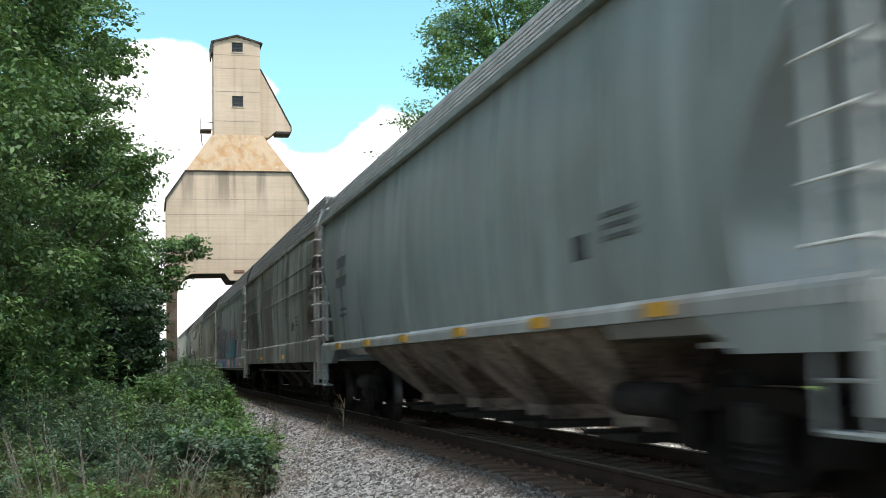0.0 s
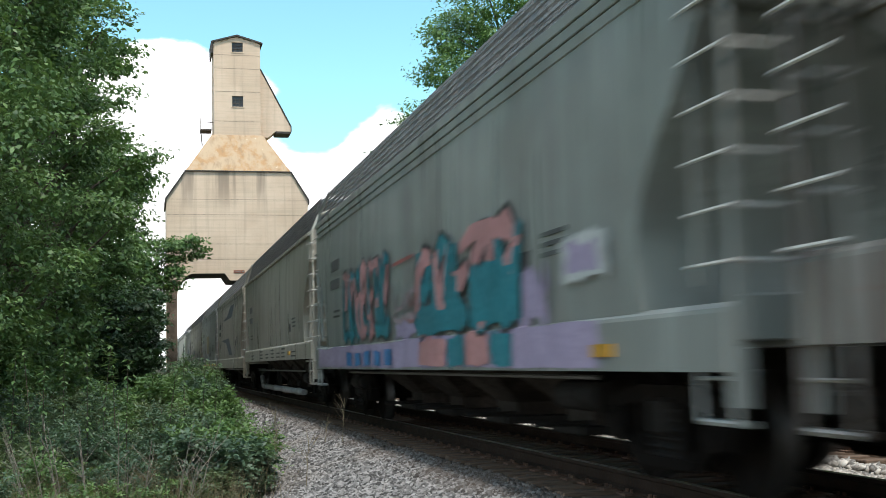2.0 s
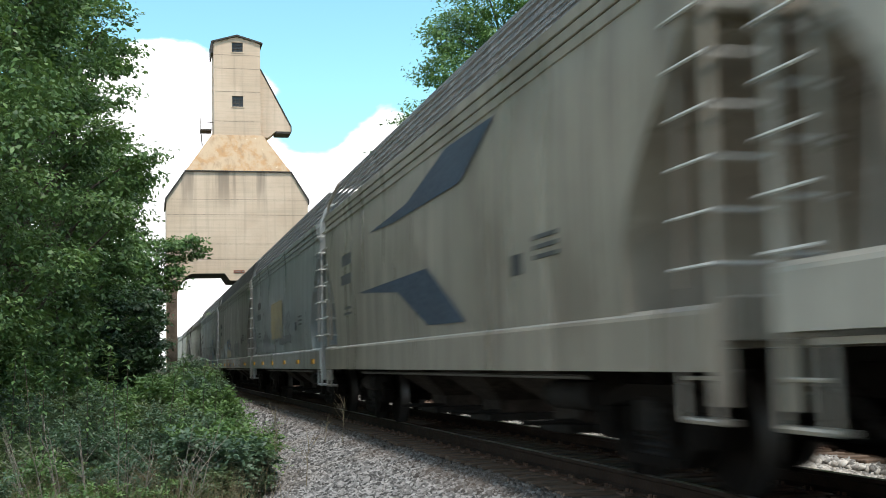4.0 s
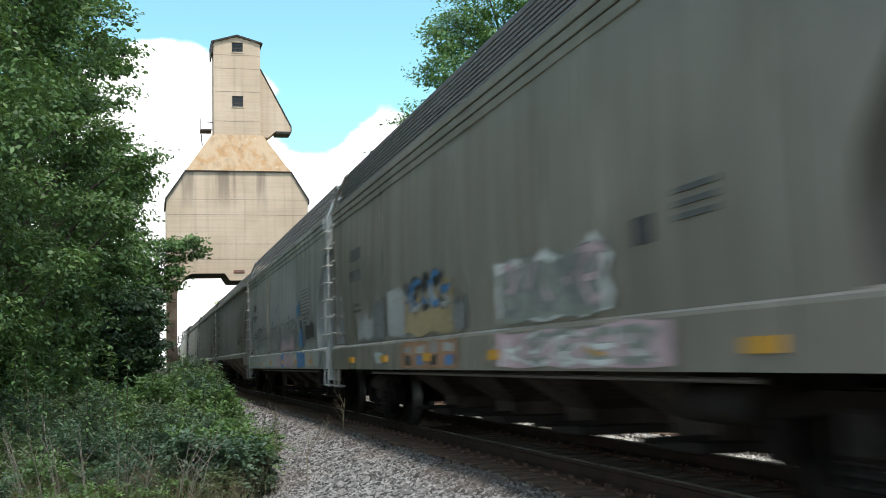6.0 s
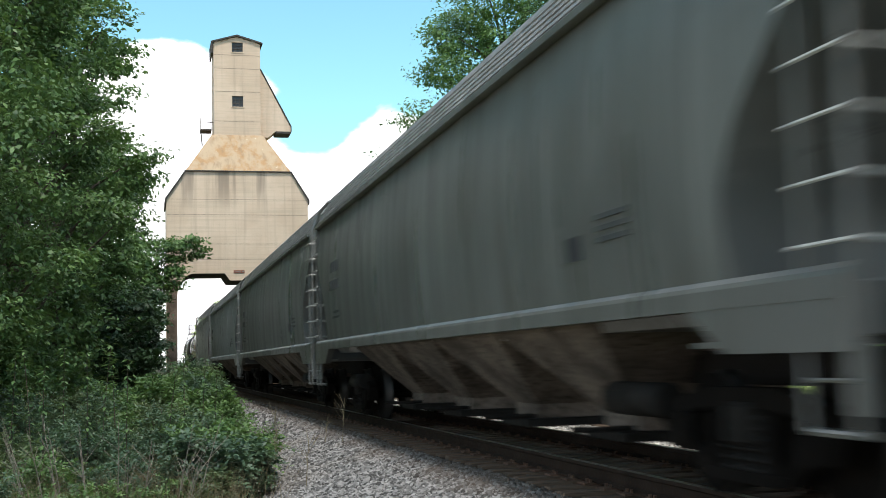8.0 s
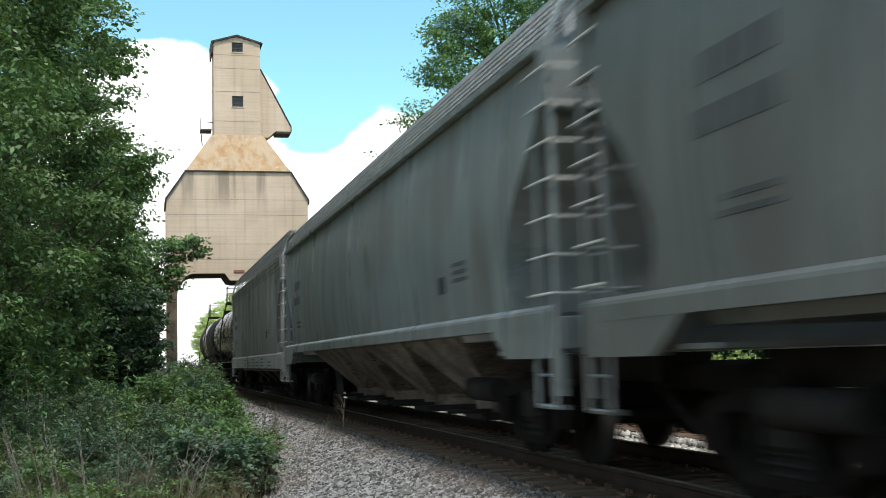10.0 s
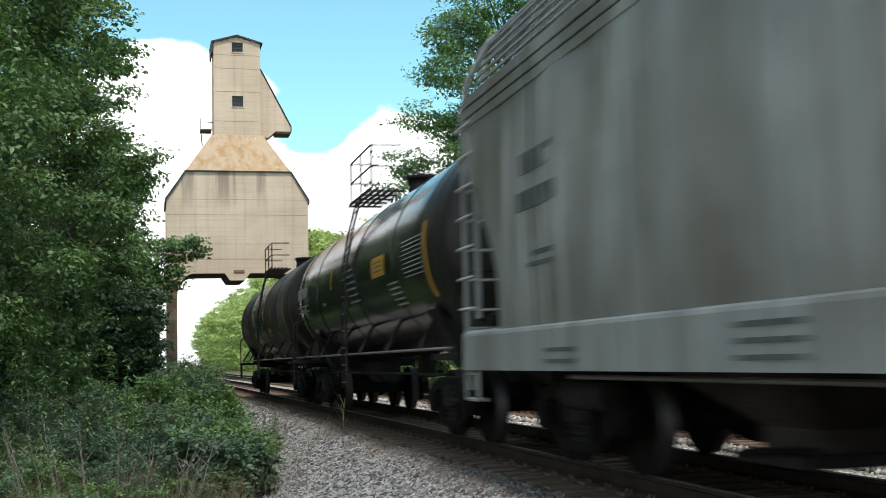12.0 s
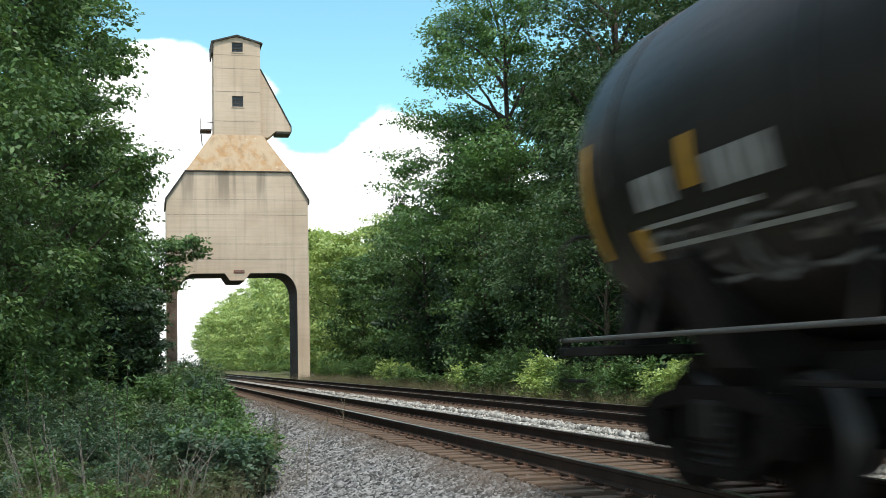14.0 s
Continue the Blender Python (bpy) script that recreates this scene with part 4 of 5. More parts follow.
def truck_meshes():
    d = {}
    bm = bmesh.new()
    prism(bm, [(-1.22, 0.60), (-1.02, 0.72), (-0.5, 0.82), (0.5, 0.82), (1.02, 0.72), (1.22, 0.60), (1.22, 0.52), (0.98, 0.60), (0.45, 0.68), (-0.45, 0.68), (-0.98, 0.60), (-1.22, 0.52)], 0, -0.08, 0.08)
    prism(bm, [(-0.45, 0.17), (0.45, 0.17), (0.5, 0.25), (-0.5, 0.25)], 0, -0.09, 0.09)
    for s in (-1, 1):
        prism(bm, [(s * 0.42, 0.18), (s * 0.50, 0.24), (s * 0.98, 0.60), (s * 1.08, 0.56), (s * 0.58, 0.18)], 0, -0.07, 0.07)
        prism(bm, [(s * 0.33, 0.25), (s * 0.45, 0.25), (s * 0.45, 0.68), (s * 0.33, 0.68)], 0, -0.085, 0.085)
        prism(bm, [(s * 0.72, 0.40), (s * 0.76, 0.62), (s * 0.83, 0.62), (s * 0.80, 0.40)], 0, -0.085, 0.085)
        prism(bm, [(s * 1.02, 0.36), (s * 1.02, 0.60), (s * 1.24, 0.58), (s * 1.14, 0.36)], 0, -0.085, 0.085)
    d["side_frame"] = bm
    coil = []
    for k in range(6):
        z = 0.24 + k * 0.07
        coil += [(z, 0.055), (z + 0.012, 0.088), (z + 0.03, 0.088), (z + 0.042, 0.055)]
    bm = loft(bmesh.new(), [[(r * math.cos(j * math.pi / 5), r * math.sin(j * math.pi / 5), z) for j in range(10)] for z, r in coil], True)
    d["spring"] = bm
    bm = bmesh.new()
    box(bm, -1.12, 1.12, -0.2, 0.2, 0.42, 0.72, 0.03)
    box(bm, -0.3, 0.3, -0.3, 0.3, 0.72, 0.8)
    d["bolster"] = bm
    bm = bmesh.new()
    rod(bm, (-0.13, 0, 0), (0.13, 0, 0), 0.12, 12)
    box(bm, -0.1, 0.1, -0.14, 0.14, 0.02, 0.17, 0.01)
    d["bearing"] = bm
    bm = bmesh.new()
    seg = 28
    for s in (-1, 1):
        st = [(0.80, 0.12), (0.80, 0.40), (0.815, WHEEL_R), (0.685, WHEEL_R + 0.008), (0.675, WHEEL_R + 0.026), (0.655, WHEEL_R + 0.02), (0.66, 0.40), (0.70, 0.36), (0.72, 0.18), (0.69, 0.13), (0.68, 0.09)]
        rs = [[bm.verts.new((s * x, r * math.cos(2 * math.pi * k / seg), r * math.sin(2 * math.pi * k / seg))) for k in range(seg)] for x, r in st]
        for a, b in zip(rs, rs[1:]):
            for k in range(seg):
                bm.faces.new((a[k], a[(k + 1) % seg], b[(k + 1) % seg], b[k])).smooth = True
        bm.faces.new(rs[0])
    rod(bm, (-0.98, 0, 0), (0.98, 0, 0), 0.08, 10)
    bmesh.ops.recalc_face_normals(bm, faces=bm.faces)
    for f in bm.faces:
        c = f.calc_center_median()
        f.material_index = 1 if 0.68 < abs(c.x) < 0.81 and math.hypot(c.y, c.z) > 0.44 else 0
    d["wheelset"] = bm
    out = {}
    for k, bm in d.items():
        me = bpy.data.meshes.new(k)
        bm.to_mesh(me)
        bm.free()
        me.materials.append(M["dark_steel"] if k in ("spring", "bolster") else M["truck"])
        if k == "wheelset":
            me.materials.append(M["wheel_tread"])
        out[k] = me
    return out


TRUCK = truck_meshes()


def rung_mesh():
    bm = bmesh.new()
    pipe(bm, [(-0.48, 0.05, 0), (0.03, 0.05, 0), (0.045, 0.02, 0), (0.045, -0.52, 0)], 0.014)
    me = bpy.data.meshes.new("rung")
    bm.to_mesh(me)
    bm.free()
    me.materials.append(worn("pale worn ladder rung", (0.42, 0.42, 0.40), 0.5, 0.1, 8, 0.3, 0.05))
    return me


RUNG = rung_mesh()
WHEELSETS = []


def add_truck(car, y):
    t = share("truck", TRUCK["bolster"], car, pose(0, y, 0))
    tagged(t, "grimy brown cast-steel bogie")
    for s in (-1, 1):
        share("side_frame", TRUCK["side_frame"], t, pose(s * 1.0, 0, 0))
        for dy in (-0.2, 0.0, 0.2):
            share("spring", TRUCK["spring"], t, pose(s * 1.0, dy, 0))
    for a in (-0.89, 0.89):
        w = share("wheelset", TRUCK["wheelset"], t, pose(0, a, WHEEL_R))
        WHEELSETS.append((w, a))
        for s in (-1, 1):
            share("bearing", TRUCK["bearing"], t, pose(s * 1.0, a, WHEEL_R))


def add_coupler(car, s, half):
    bm = bmesh.new()
    y = half * s
    box(bm, -0.13, 0.13, min(y - s * 1.3, y - s * 0.28), max(y - s * 1.3, y - s * 0.28), 0.72, 0.98, 0.02)
    box(bm, -0.17, 0.17, min(y - s * 0.3, y + s * 0.03), max(y - s * 0.3, y + s * 0.03), 0.68, 1.0, 0.05)
    part("coupler", bm, M["truck"], car)
    bm = bmesh.new()
    pipe(bm, [(-0.35, y - s * 0.9, 0.8), (-0.36, y - s * 0.55, 0.6), (-0.30, y - s * 0.25, 0.38), (-0.2, y - s * 0.02, 0.36)], 0.028, 8)
    part("air_hose", bm, M["dark_steel"], car)


def hopper(name, ya, yb, paint, style="flat", sill_paint=None, label="", ribs=False, frame_col=None, roof="stripes", marks=(), tape=(), sill=(0.94, 1.36), board=4.58, fine=False, seams=()):
    """A covered hopper car between the pulling faces ya and yb (at the clip's start)."""
    L = yb - ya
    half = L / 2
    car = thing(name, label=label, category="freight car", group="cars of the freight train")
    e = half - 0.35                       # outer face of the end frames
    sill_paint = sill_paint or paint
    curved = style == "curved"
    z0s, z1s = sill                       # bottom and top of the side sill
    zb, zt = z1s, 3.86

    def w(z):
        f = (z - zb) / (zt - zb)
        if curved:
            return 1.51 + 0.09 * math.sin(math.pi * min(1, max(0, f * 0.85 + 0.08))) - 0.06 * max(0, f - 0.4) ** 1.5
        return 1.57 + 0.03 * math.sin(math.pi * f) - 0.01 * f * f

    def ye(z):
        f = (z - zb) / (zt - zb)
        if f > 0.74:
            return e - 0.30
        g = (0.74 - f) / 0.74
        return e - 0.30 - 1.12 * math.sin(min(1.0, g * 1.25) * math.pi / 2) ** 1.2 + 0.12 * max(0, g - 0.8)

    rg = random.Random(len(label) * 7 + int(ya * 10))
    zs = [zb - 0.25, zb - 0.1] + [zb + (zt - zb) * k / 12 for k in range(13)]
    ny = 48
    rings = []
    for z in zs:
        ww, yy = w(max(z, zb)), ye(max(z, zb))
        if z < zb:
            ww -= (zb - z) * 0.9
            yy -= (zb - z) * 1.2
        ring = []
        for s in (-1, 1):
            for k in range(ny + 1):
                y = -yy + 2 * yy * k / ny
                y = y if s < 0 else -y
                x = s * ww
                if ribs and zb < z < zt:
                    x += s * (0.022 * max(0, math.cos(2 * math.pi * y / 1.22)) ** 6 + (0.03 * noise.noise(Vector((y * 1.5, z * 0.5, ya * 0.37 + s))) if 0 < k < ny else 0))
                elif zb < z < zt and 0 < k < ny:
                    x += s * 0.010 * noise.noise(Vector((y * 0.9, z * 0.8, ya * 0.37 + s)))
                ring.append((x, y, z))
        rings.append(ring)
    bm = loft(bmesh.new(), rings, True)
    for ed in bm.edges:
        if ed.calc_face_angle(0) > 0.6:
            ed.smooth = False
    body = part("body", bm, paint, car)
    # roof
    bm = bmesh.new()
    prof = [(-1.56, 3.86), (-1.58, 3.95), (-1.25, 4.09), (-0.6, 4.22), (0.6, 4.22), (1.25, 4.09), (1.58, 3.95), (1.56, 3.86)]
    prism(bm, prof, 1, -e + 0.2, e - 0.2)
    part("roof", bm, paint, car)
    for s in (-1, 1):
        strips = ((3.62, 0.002, 0.105), (3.73, 0.014, 0.105), (3.84, 0.026, 0.11)) if roof == "stripes" else ((3.85, 0.03, 0.08),)
        for dz, pr, tall in strips:
            x = s * (1.585 + pr)
            bm = box(bmesh.new(), min(x, s * 1.55), max(x, s * 1.55), -e + 0.28, e - 0.28, dz, dz + tall, 0.008)
            part("eave_rail", bm, frame_col or paint, car)
    for z in seams:
        for s in (-1, 1):
            x = s * (w(z) + 0.03)
            part("side_seam", box(bmesh.new(), min(x, s * 1.5), max(x, s * 1.5), -ye(z) + 0.02, ye(z) - 0.02, z - 0.018, z + 0.018, 0.006), frame_col or paint, car)
    # hatch trough
    bm = bmesh.new()
    prism(bm, [(-0.32, 4.2), (-0.32, 4.34), (-0.2, 4.42), (0.2, 4.42), (0.32, 4.34), (0.32, 4.2)], 1, -e + 1.4, e - 1.4)
    part("hatch_trough", bm, paint, car)
    # running boards of open grating
    for s in (-1, 1):
        bm = bmesh.new()
        for k in range(12):
            x = s * (0.64 + 0.062 * k)
            box(bm, x - 0.014, x + 0.014, -e + 0.05, e - 0.05, board, board + 0.035)
        lines = 9 if fine else 6
        for k in range(lines):
            z = 4.0 + (board - 4.0) * (k + 0.4) / lines
            x = s * (1.46 - 0.12 * k / lines)
            t2 = 0.016 if fine else 0.014
            box(bm, x - 0.012, x + 0.012, -e + 0.3, e - 0.3, z - t2, z + t2)
        n = int(2 * e / 0.61)
        for k in range(n + 1):
            y = -e + 0.1 + (2 * e - 0.2) * k / n
            box(bm, min(s * 0.62, s * 1.35), max(s * 0.62, s * 1.35), y - 0.02, y + 0.02, board - 0.035, board - 0.001)
            if k % 3 == 0:
                box(bm, min(s * 1.28, s * 1.32), max(s * 1.28, s * 1.32), y - 0.02, y + 0.02, 4.0, board - 0.035)
                box(bm, min(s * 0.62, s * 0.66), max(s * 0.62, s * 0.66), y - 0.02, y + 0.02, 4.15, board - 0.035)
        part("running_board", bm, M["grating"] if fine else (M["grating_light"] if curved else M["grating_pale"]), car, "steel grating running board")
    # side sills
    for s in (-1, 1):
        bm = bmesh.new()
        prism(bm, [(s * 1.47, z0s), (s * 1.60, z0s), (s * 1.60, z1s - 0.05), (s * 1.59, z1s - 0.02), (s * 1.55, z1s + 0.015), (s * 1.47, z1s + 0.02)], 1, -e + 0.05, e - 0.05)
        sl = part("side_sill", bm, sill_paint, car)
        if curved:
            for q in (-1, 1):
                a, b = sorted((q * (e - 0.05), q * (e - 1.9)))
                bm = prism(bmesh.new(), [(a if q < 0 else b, 1.05), (a if q < 0 else b, z0s), (b if q < 0 else a, z0s), ((b if q < 0 else a) + q * 0.5, 1.05)], 0, *sorted((s * 1.48, s * 1.596)))
                part("bolster_skirt", bm, paint, car)
        for y0, y1 in tape:
            bm = bmesh.new()
            zc = z0s + 0.16 if not curved else (z0s + z1s) / 2
            box(bm, *sorted((s * 1.599, s * 1.63)), y0, y1, zc - 0.05, zc + 0.05)
            part("reflector", bm, M["yellow"], sl)
    # bays with sloped sheets and outlet gates
    bays = 4 if L > 18 else 3
    span = 2 * (half - 4.3)
    for k in range(bays):
        yc = -span / 2 + span * (k + 0.5) / bays
        hl = span / bays / 2 - 0.05
        rect = lambda a, b, z: [(-a, yc - b, z), (a, yc - b, z), (a, yc + b, z), (-a, yc + b, z)]
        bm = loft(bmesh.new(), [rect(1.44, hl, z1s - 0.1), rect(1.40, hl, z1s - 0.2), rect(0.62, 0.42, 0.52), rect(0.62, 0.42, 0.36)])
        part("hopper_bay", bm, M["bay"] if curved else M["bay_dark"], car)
        bm = bmesh.new()
        box(bm, -0.8, 0.8, yc - 0.5, yc + 0.5, 0.26, 0.355, 0.01)
        rod(bm, (-1.25, yc - 0.3, 0.38), (1.25, yc - 0.3, 0.38), 0.03)
        part("outlet_gate", bm, M["dark_steel"], car)
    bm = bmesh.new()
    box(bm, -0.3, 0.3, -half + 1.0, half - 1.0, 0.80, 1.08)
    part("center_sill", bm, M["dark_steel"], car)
    if not curved:
        for s in (-1, 1):
            part("train_line", rod(bmesh.new(), (s * 1.35, -half + 3.2, 0.88), (s * 1.35, half - 3.2, 0.88), 0.022, 6), M["iron_light"], car)
    if board > 4.6:
        for s in (-1, 1):
            pp = part("discharge_pipe", pipe(bmesh.new(), [(s * 1.3, -half + 3.9, 0.36), (s * 1.3, half - 4.2, 0.36), (s * 1.3, half - 3.7, 0.66)], 0.075, 10), M["pipe"], car, "pale grey discharge pipe")
            for k in range(4):
                y = (k - 1.5) * (half - 4.2) * 0.55
                part("pipe_collar", rod(bmesh.new(), (s * 1.3, y - 0.09, 0.36), (s * 1.3, y + 0.09, 0.36), 0.095, 10), M["pipe"], pp)
                part("pipe_hanger", rod(bmesh.new(), (s * 1.3, y, 0.36), (s * 1.1, y, 1.1), 0.02), M["dark_steel"], pp)
    for y in (-half + 3.6, half - 3.6):
        part("brake_reservoir", rod(bmesh.new(), (-1.1, y, 0.7), (-1.1, y + 1.1, 0.7), 0.14, 10), M["dark_steel"], car)
    # ends: slope posts, end sill, ladders, steps
    for s in (-1, 1):
        y = s * e
        bm = bmesh.new()
        box(bm, -1.5, 1.5, min(y, y - s * 0.14), max(y, y - s * 0.14), 1.13, 1.42, 0.01)
        box(bm, -1.45, 1.45, min(y - s * 0.15, y - s * 2.1), max(y - s * 0.15, y - s * 2.1), 1.09, 1.13)
        for x in (-0.95, 0, 0.95):
            rod(bm, (x, y - s * 0.1, 1.4), (x, y - s * 0.36, 3.3), 0.045, 6)
        part("end_frame", bm, sill_paint, car)
        bm = bmesh.new()
        box(bm, -1.57, 1.57, min(y - s * 0.28, y - s * 0.1), max(y - s * 0.28, y - s * 0.1), 3.32, 3.87, 0.01)
        part("end_panel", bm, paint, car)
        for q in (-1, 1):
            top = 3.95 if s < 0 else 3.90
            bm = bmesh.new()
            x = q * 1.56
            box(bm, min(x, x - q * 0.05), max(x, x - q * 0.05), min(y, y - s * 0.07), max(y, y - s * 0.07), 1.1, top, 0.006)
            yy = y - s * 0.52
            box(bm, min(x, x - q * 0.05), max(x, x - q * 0.05), yy - 0.02, yy + 0.02, 1.5, min(top, 3.3))
            if s < 0:
                pipe(bm, [(x - q * 0.03, y - s * 0.04, top), (x - q * 0.16, y - s * 0.04, 4.28), (x - q * 0.5, y - s * 0.04, 4.40)], 0.03)
            else:
                pipe(bm, [(x - q * 0.03, y - s * 0.04, top), (x - q * 0.06, y - s * 0.22, 4.22), (x - q * 0.2, y - s * 0.7, board)], 0.035)
            n = 7
            lad = part("ladder", bm, sill_paint, car)
            for k in range(n):
                z = 1.62 + k * 0.34
                share("rung", RUNG, lad, Matrix.Translation((x, y, z)) @ Matrix.Diagonal((q, s, 1, 1)))
            bm = bmesh.new()
            pipe(bm, [(x, y - s * 0.04, 1.15), (x, y - s * 0.04, 0.62), (x, yy, 0.62), (x, yy, 1.15)], 0.022)
            step = part("sill_step", bm, frame_col or paint, car)
            part("tread", box(bmesh.new(), min(x - q * 0.12, x), max(x - q * 0.12, x), min(y - s * 0.02, yy), max(y - s * 0.02, yy), 0.60, 0.64), frame_col or paint, step)
            part("step_bar", rod(bmesh.new(), (x, y - s * 0.04, 0.9), (x, yy, 0.9), 0.014), frame_col or paint, step)
            part("step_bracket", box(bmesh.new(), min(x, x - q * 0.1), max(x, x - q * 0.1), min(y, y - s * 0.14), max(y, y - s * 0.14), 0.72, 1.1), frame_col or paint, step)
    # stencilled marks as plain bars: (y0, y1, z0, z1, material)
    for y0, y1, z0, z1, mk in marks:
        for s in (-1, 1):
            bm = bmesh.new()
            a = []
            for z in (z0, z1):
                x = s * ((w(z) if z > z1s else 1.60) + 0.014)
                a.append((x, y0, z)), a.append((x, y1, z))
            b = [(p[0] - s * 0.012, p[1], p[2]) for p in a]
            vs = [bm.verts.new(p) for p in a + b]
            for f in ((0, 1, 3, 2), (4, 5, 1, 0), (2, 3, 7, 6), (0, 2, 6, 4), (1, 5, 7, 3)):
                bm.faces.new([vs[i] for i in f])
            bmesh.ops.recalc_face_normals(bm, faces=bm.faces)
            part("stencil_bar", bm, M[mk], car)
    for s in (-1, 1):
        add_coupler(car, s, half)
        add_truck(car, s * (half - 2.55))
    TRAIN.append((car, (ya + yb) / 2))
    return car


def tank_car(name, ya, yb, label, marks, paint):
    L = yb - ya
    half = L / 2
    car = thing(name, label=label, category="tank car", group="tank cars at the train's end")
    R, zc = 1.48, 2.60
    tl = half - 0.34
    seg = 40
    prof = [(-tl + 0.62 - 0.62 * math.cos(radians(90 * k / 8)), max(0.03, R * math.sin(radians(90 * k / 8)))) for k in range(9)]
    mids = [(y, R) for y in np.linspace(-tl + 0.62, tl - 0.62, 9)[1:-1]]
    prof = prof + mids + [(-a, r) for a, r in prof[::-1]]
    bm = bmesh.new()
    loft(bm, [[(r * math.cos(2 * math.pi * k / seg), y, zc + r * math.sin(2 * math.pi * k / seg)) for k in range(seg)] for y, r in prof], True)
    part("tank", bm, paint, car, "black tank shell")
    # welded jacket bands
    for y in (-tl * 0.52, -tl * 0.1, tl * 0.1, tl * 0.52, tl * 0.86, -tl * 0.86):
        bm = loft(bmesh.new(), [[(r * math.cos(2 * math.pi * k / seg), yy, zc + r * math.sin(2 * math.pi * k / seg)) for k in range(seg)] for yy, r in ((y - 0.03, R - 0.01), (y - 0.03, R + 0.008), (y + 0.03, R + 0.008), (y + 0.03, R - 0.01))], True, False)
        part("jacket_band", bm, paint, car)
    # frame, walk rail along the side, saddles
    for s in (-1, 1):
        bm = bmesh.new()
        rod(bm, (s * 1.5, -half + 0.5, 1.20), (s * 1.5, half - 0.5, 1.20), 0.02, 8)
        part("side_rail", bm, M["iron_light"], car, "light-worn side handrail")
        for y in np.linspace(-half + 2.2, half - 2.2, 6):
            b2 = bmesh.new()
            rod(b2, (s * 1.5, y, 1.2), (s * 1.15, y + 0.35, 1.72), 0.03)
            part("rail_bracket", b2, M["dark_steel"], car)
    for s in (-1, 1):
        yb0 = s * (half - 2.3)
        bm = prism(bmesh.new(), [(-1.3, 1.75), (-0.9, 0.95), (0.9, 0.95), (1.3, 1.75), (0.9, 1.45), (0, 1.25), (-0.9, 1.45)], 1, yb0 - 0.3, yb0 + 0.3)
        part("saddle", bm, M["dark_steel"], car)
        bm = bmesh.new()
        y0, y1 = sorted((s * (half - 0.35), s * (half - 1.5)))
        part("end_platform", box(bm, -1.5, 1.5, y0, y1, 1.06, 1.14, 0.01), M["dark_steel"], car)
        part("stub_sill", box(bmesh.new(), -0.3, 0.3, *sorted((s * (half - 0.4), s * (half - 4.2))), 0.74, 1.05), M["dark_steel"], car)
        for x in (-1.46, 1.46):
            ye = s * (half - 0.38)
            part("end_handrail", pipe(bmesh.new(), [(x, ye, 0.55), (x, ye, 2.0), (x * 0.92, ye, 2.12), (x * 0.4, ye, 2.12), (x * 0.3, ye, 1.1)], 0.02), M["dark_steel"], car)
            bm = pipe(bmesh.new(), [(x, ye, 0.58), (x, s * (half - 0.9), 0.58), (x, s * (half - 0.9), 1.1)], 0.02)
            part("end_step", bm, M["dark_steel"], car)
            part("end_step", rod(bmesh.new(), (x, ye, 0.85), (x, s * (half - 0.9), 0.85), 0.016), M["dark_steel"], car)
        bm = bmesh.new()
        rod(bm, (-0.75, s * (half - 0.75), 1.45), (-0.75, s * (half - 0.55), 1.45), 0.24, 14)
        box(bm, -0.98, -0.6, *sorted((s * (half - 0.8), s * (half - 0.5))), 1.14, 1.6, 0.01)
        part("hand_brake", bm, M["dark_steel"], car)
        add_coupler(car, s, half)
        add_truck(car, s * (half - 2.3))
    # top platform, guard rails, manway
    for s in (-1, 1):
        bm = bmesh.new()
        for k in range(5):
            box(bm, *sorted((s * (0.72 + 0.12 * k), s * (0.76 + 0.12 * k))), -1.05, 1.05, 4.08, 4.11)
        for y in (-1.03, -0.5, 0, 0.5, 1.03):
            box(bm, *sorted((s * 0.6, s * 1.26)), y - 0.02, y + 0.02, 4.03, 4.079)
        part("top_platform", bm, M["dark_steel"], car)
        bm = bmesh.new()
        for y in (-1.05, 0.0, 1.05):
            rod(bm, (s * 1.2, y, 4.08), (s * 1.2, y, 4.88), 0.017)
        for z in (4.5, 4.88):
            rod(bm, (s * 1.2, -1.05, z), (s * 1.2, 1.05, z), 0.017)
            for y in (-1.05, 1.05):
                rod(bm, (s * 1.2, y, z), (s * 0.65, y, z), 0.016)
        part("guard_rail", bm, M["dark_steel"], car)
        bm = bmesh.new()
        for y in (-0.22, 0.22):
            pipe(bm, [(s * 1.56, y, 0.6), (s * 1.56, y, 2.6), (s * 1.42, y, 3.4), (s * 1.24, y, 4.08)], 0.022)
        lad = part("ladder", bm, M["dark_steel"], car)
        for k in range(11):
            z = 0.7 + k * 0.31
            x = 1.56 if z < 2.6 else 1.56 - (z - 2.6) * 0.2
            part("rung", rod(bmesh.new(), (s * x, -0.22, z), (s * x, 0.22, z), 0.015), M["iron_light"], lad)
    bm = bmesh.new()
    rod(bm, (0, 0, 4.0), (0, 0, 4.42), 0.3, 18)
    rod(bm, (0, 0, 4.42), (0, 0, 4.5), 0.34, 18)
    rod(bm, (0, 0.75, 4.0), (0, 0.75, 4.32), 0.12, 10)
    rod(bm, (0, -0.75, 4.0), (0, -0.75, 4.36), 0.1, 10)
    part("manway", bm, M["dark_steel"], car)
    bm = bmesh.new()
    rod(bm, (0, 0, 1.2), (0, 0, 0.75), 0.16, 10)
    rod(bm, (-0.9, -half + 3.2, 0.85), (-0.9, half - 3.2, 0.85), 0.025)
    rod(bm, (-0.5, 1.0, 0.85), (-0.5, 2.4, 0.85), 0.2, 12)
    part("bottom_outlet", bm, M["dark_steel"], car)
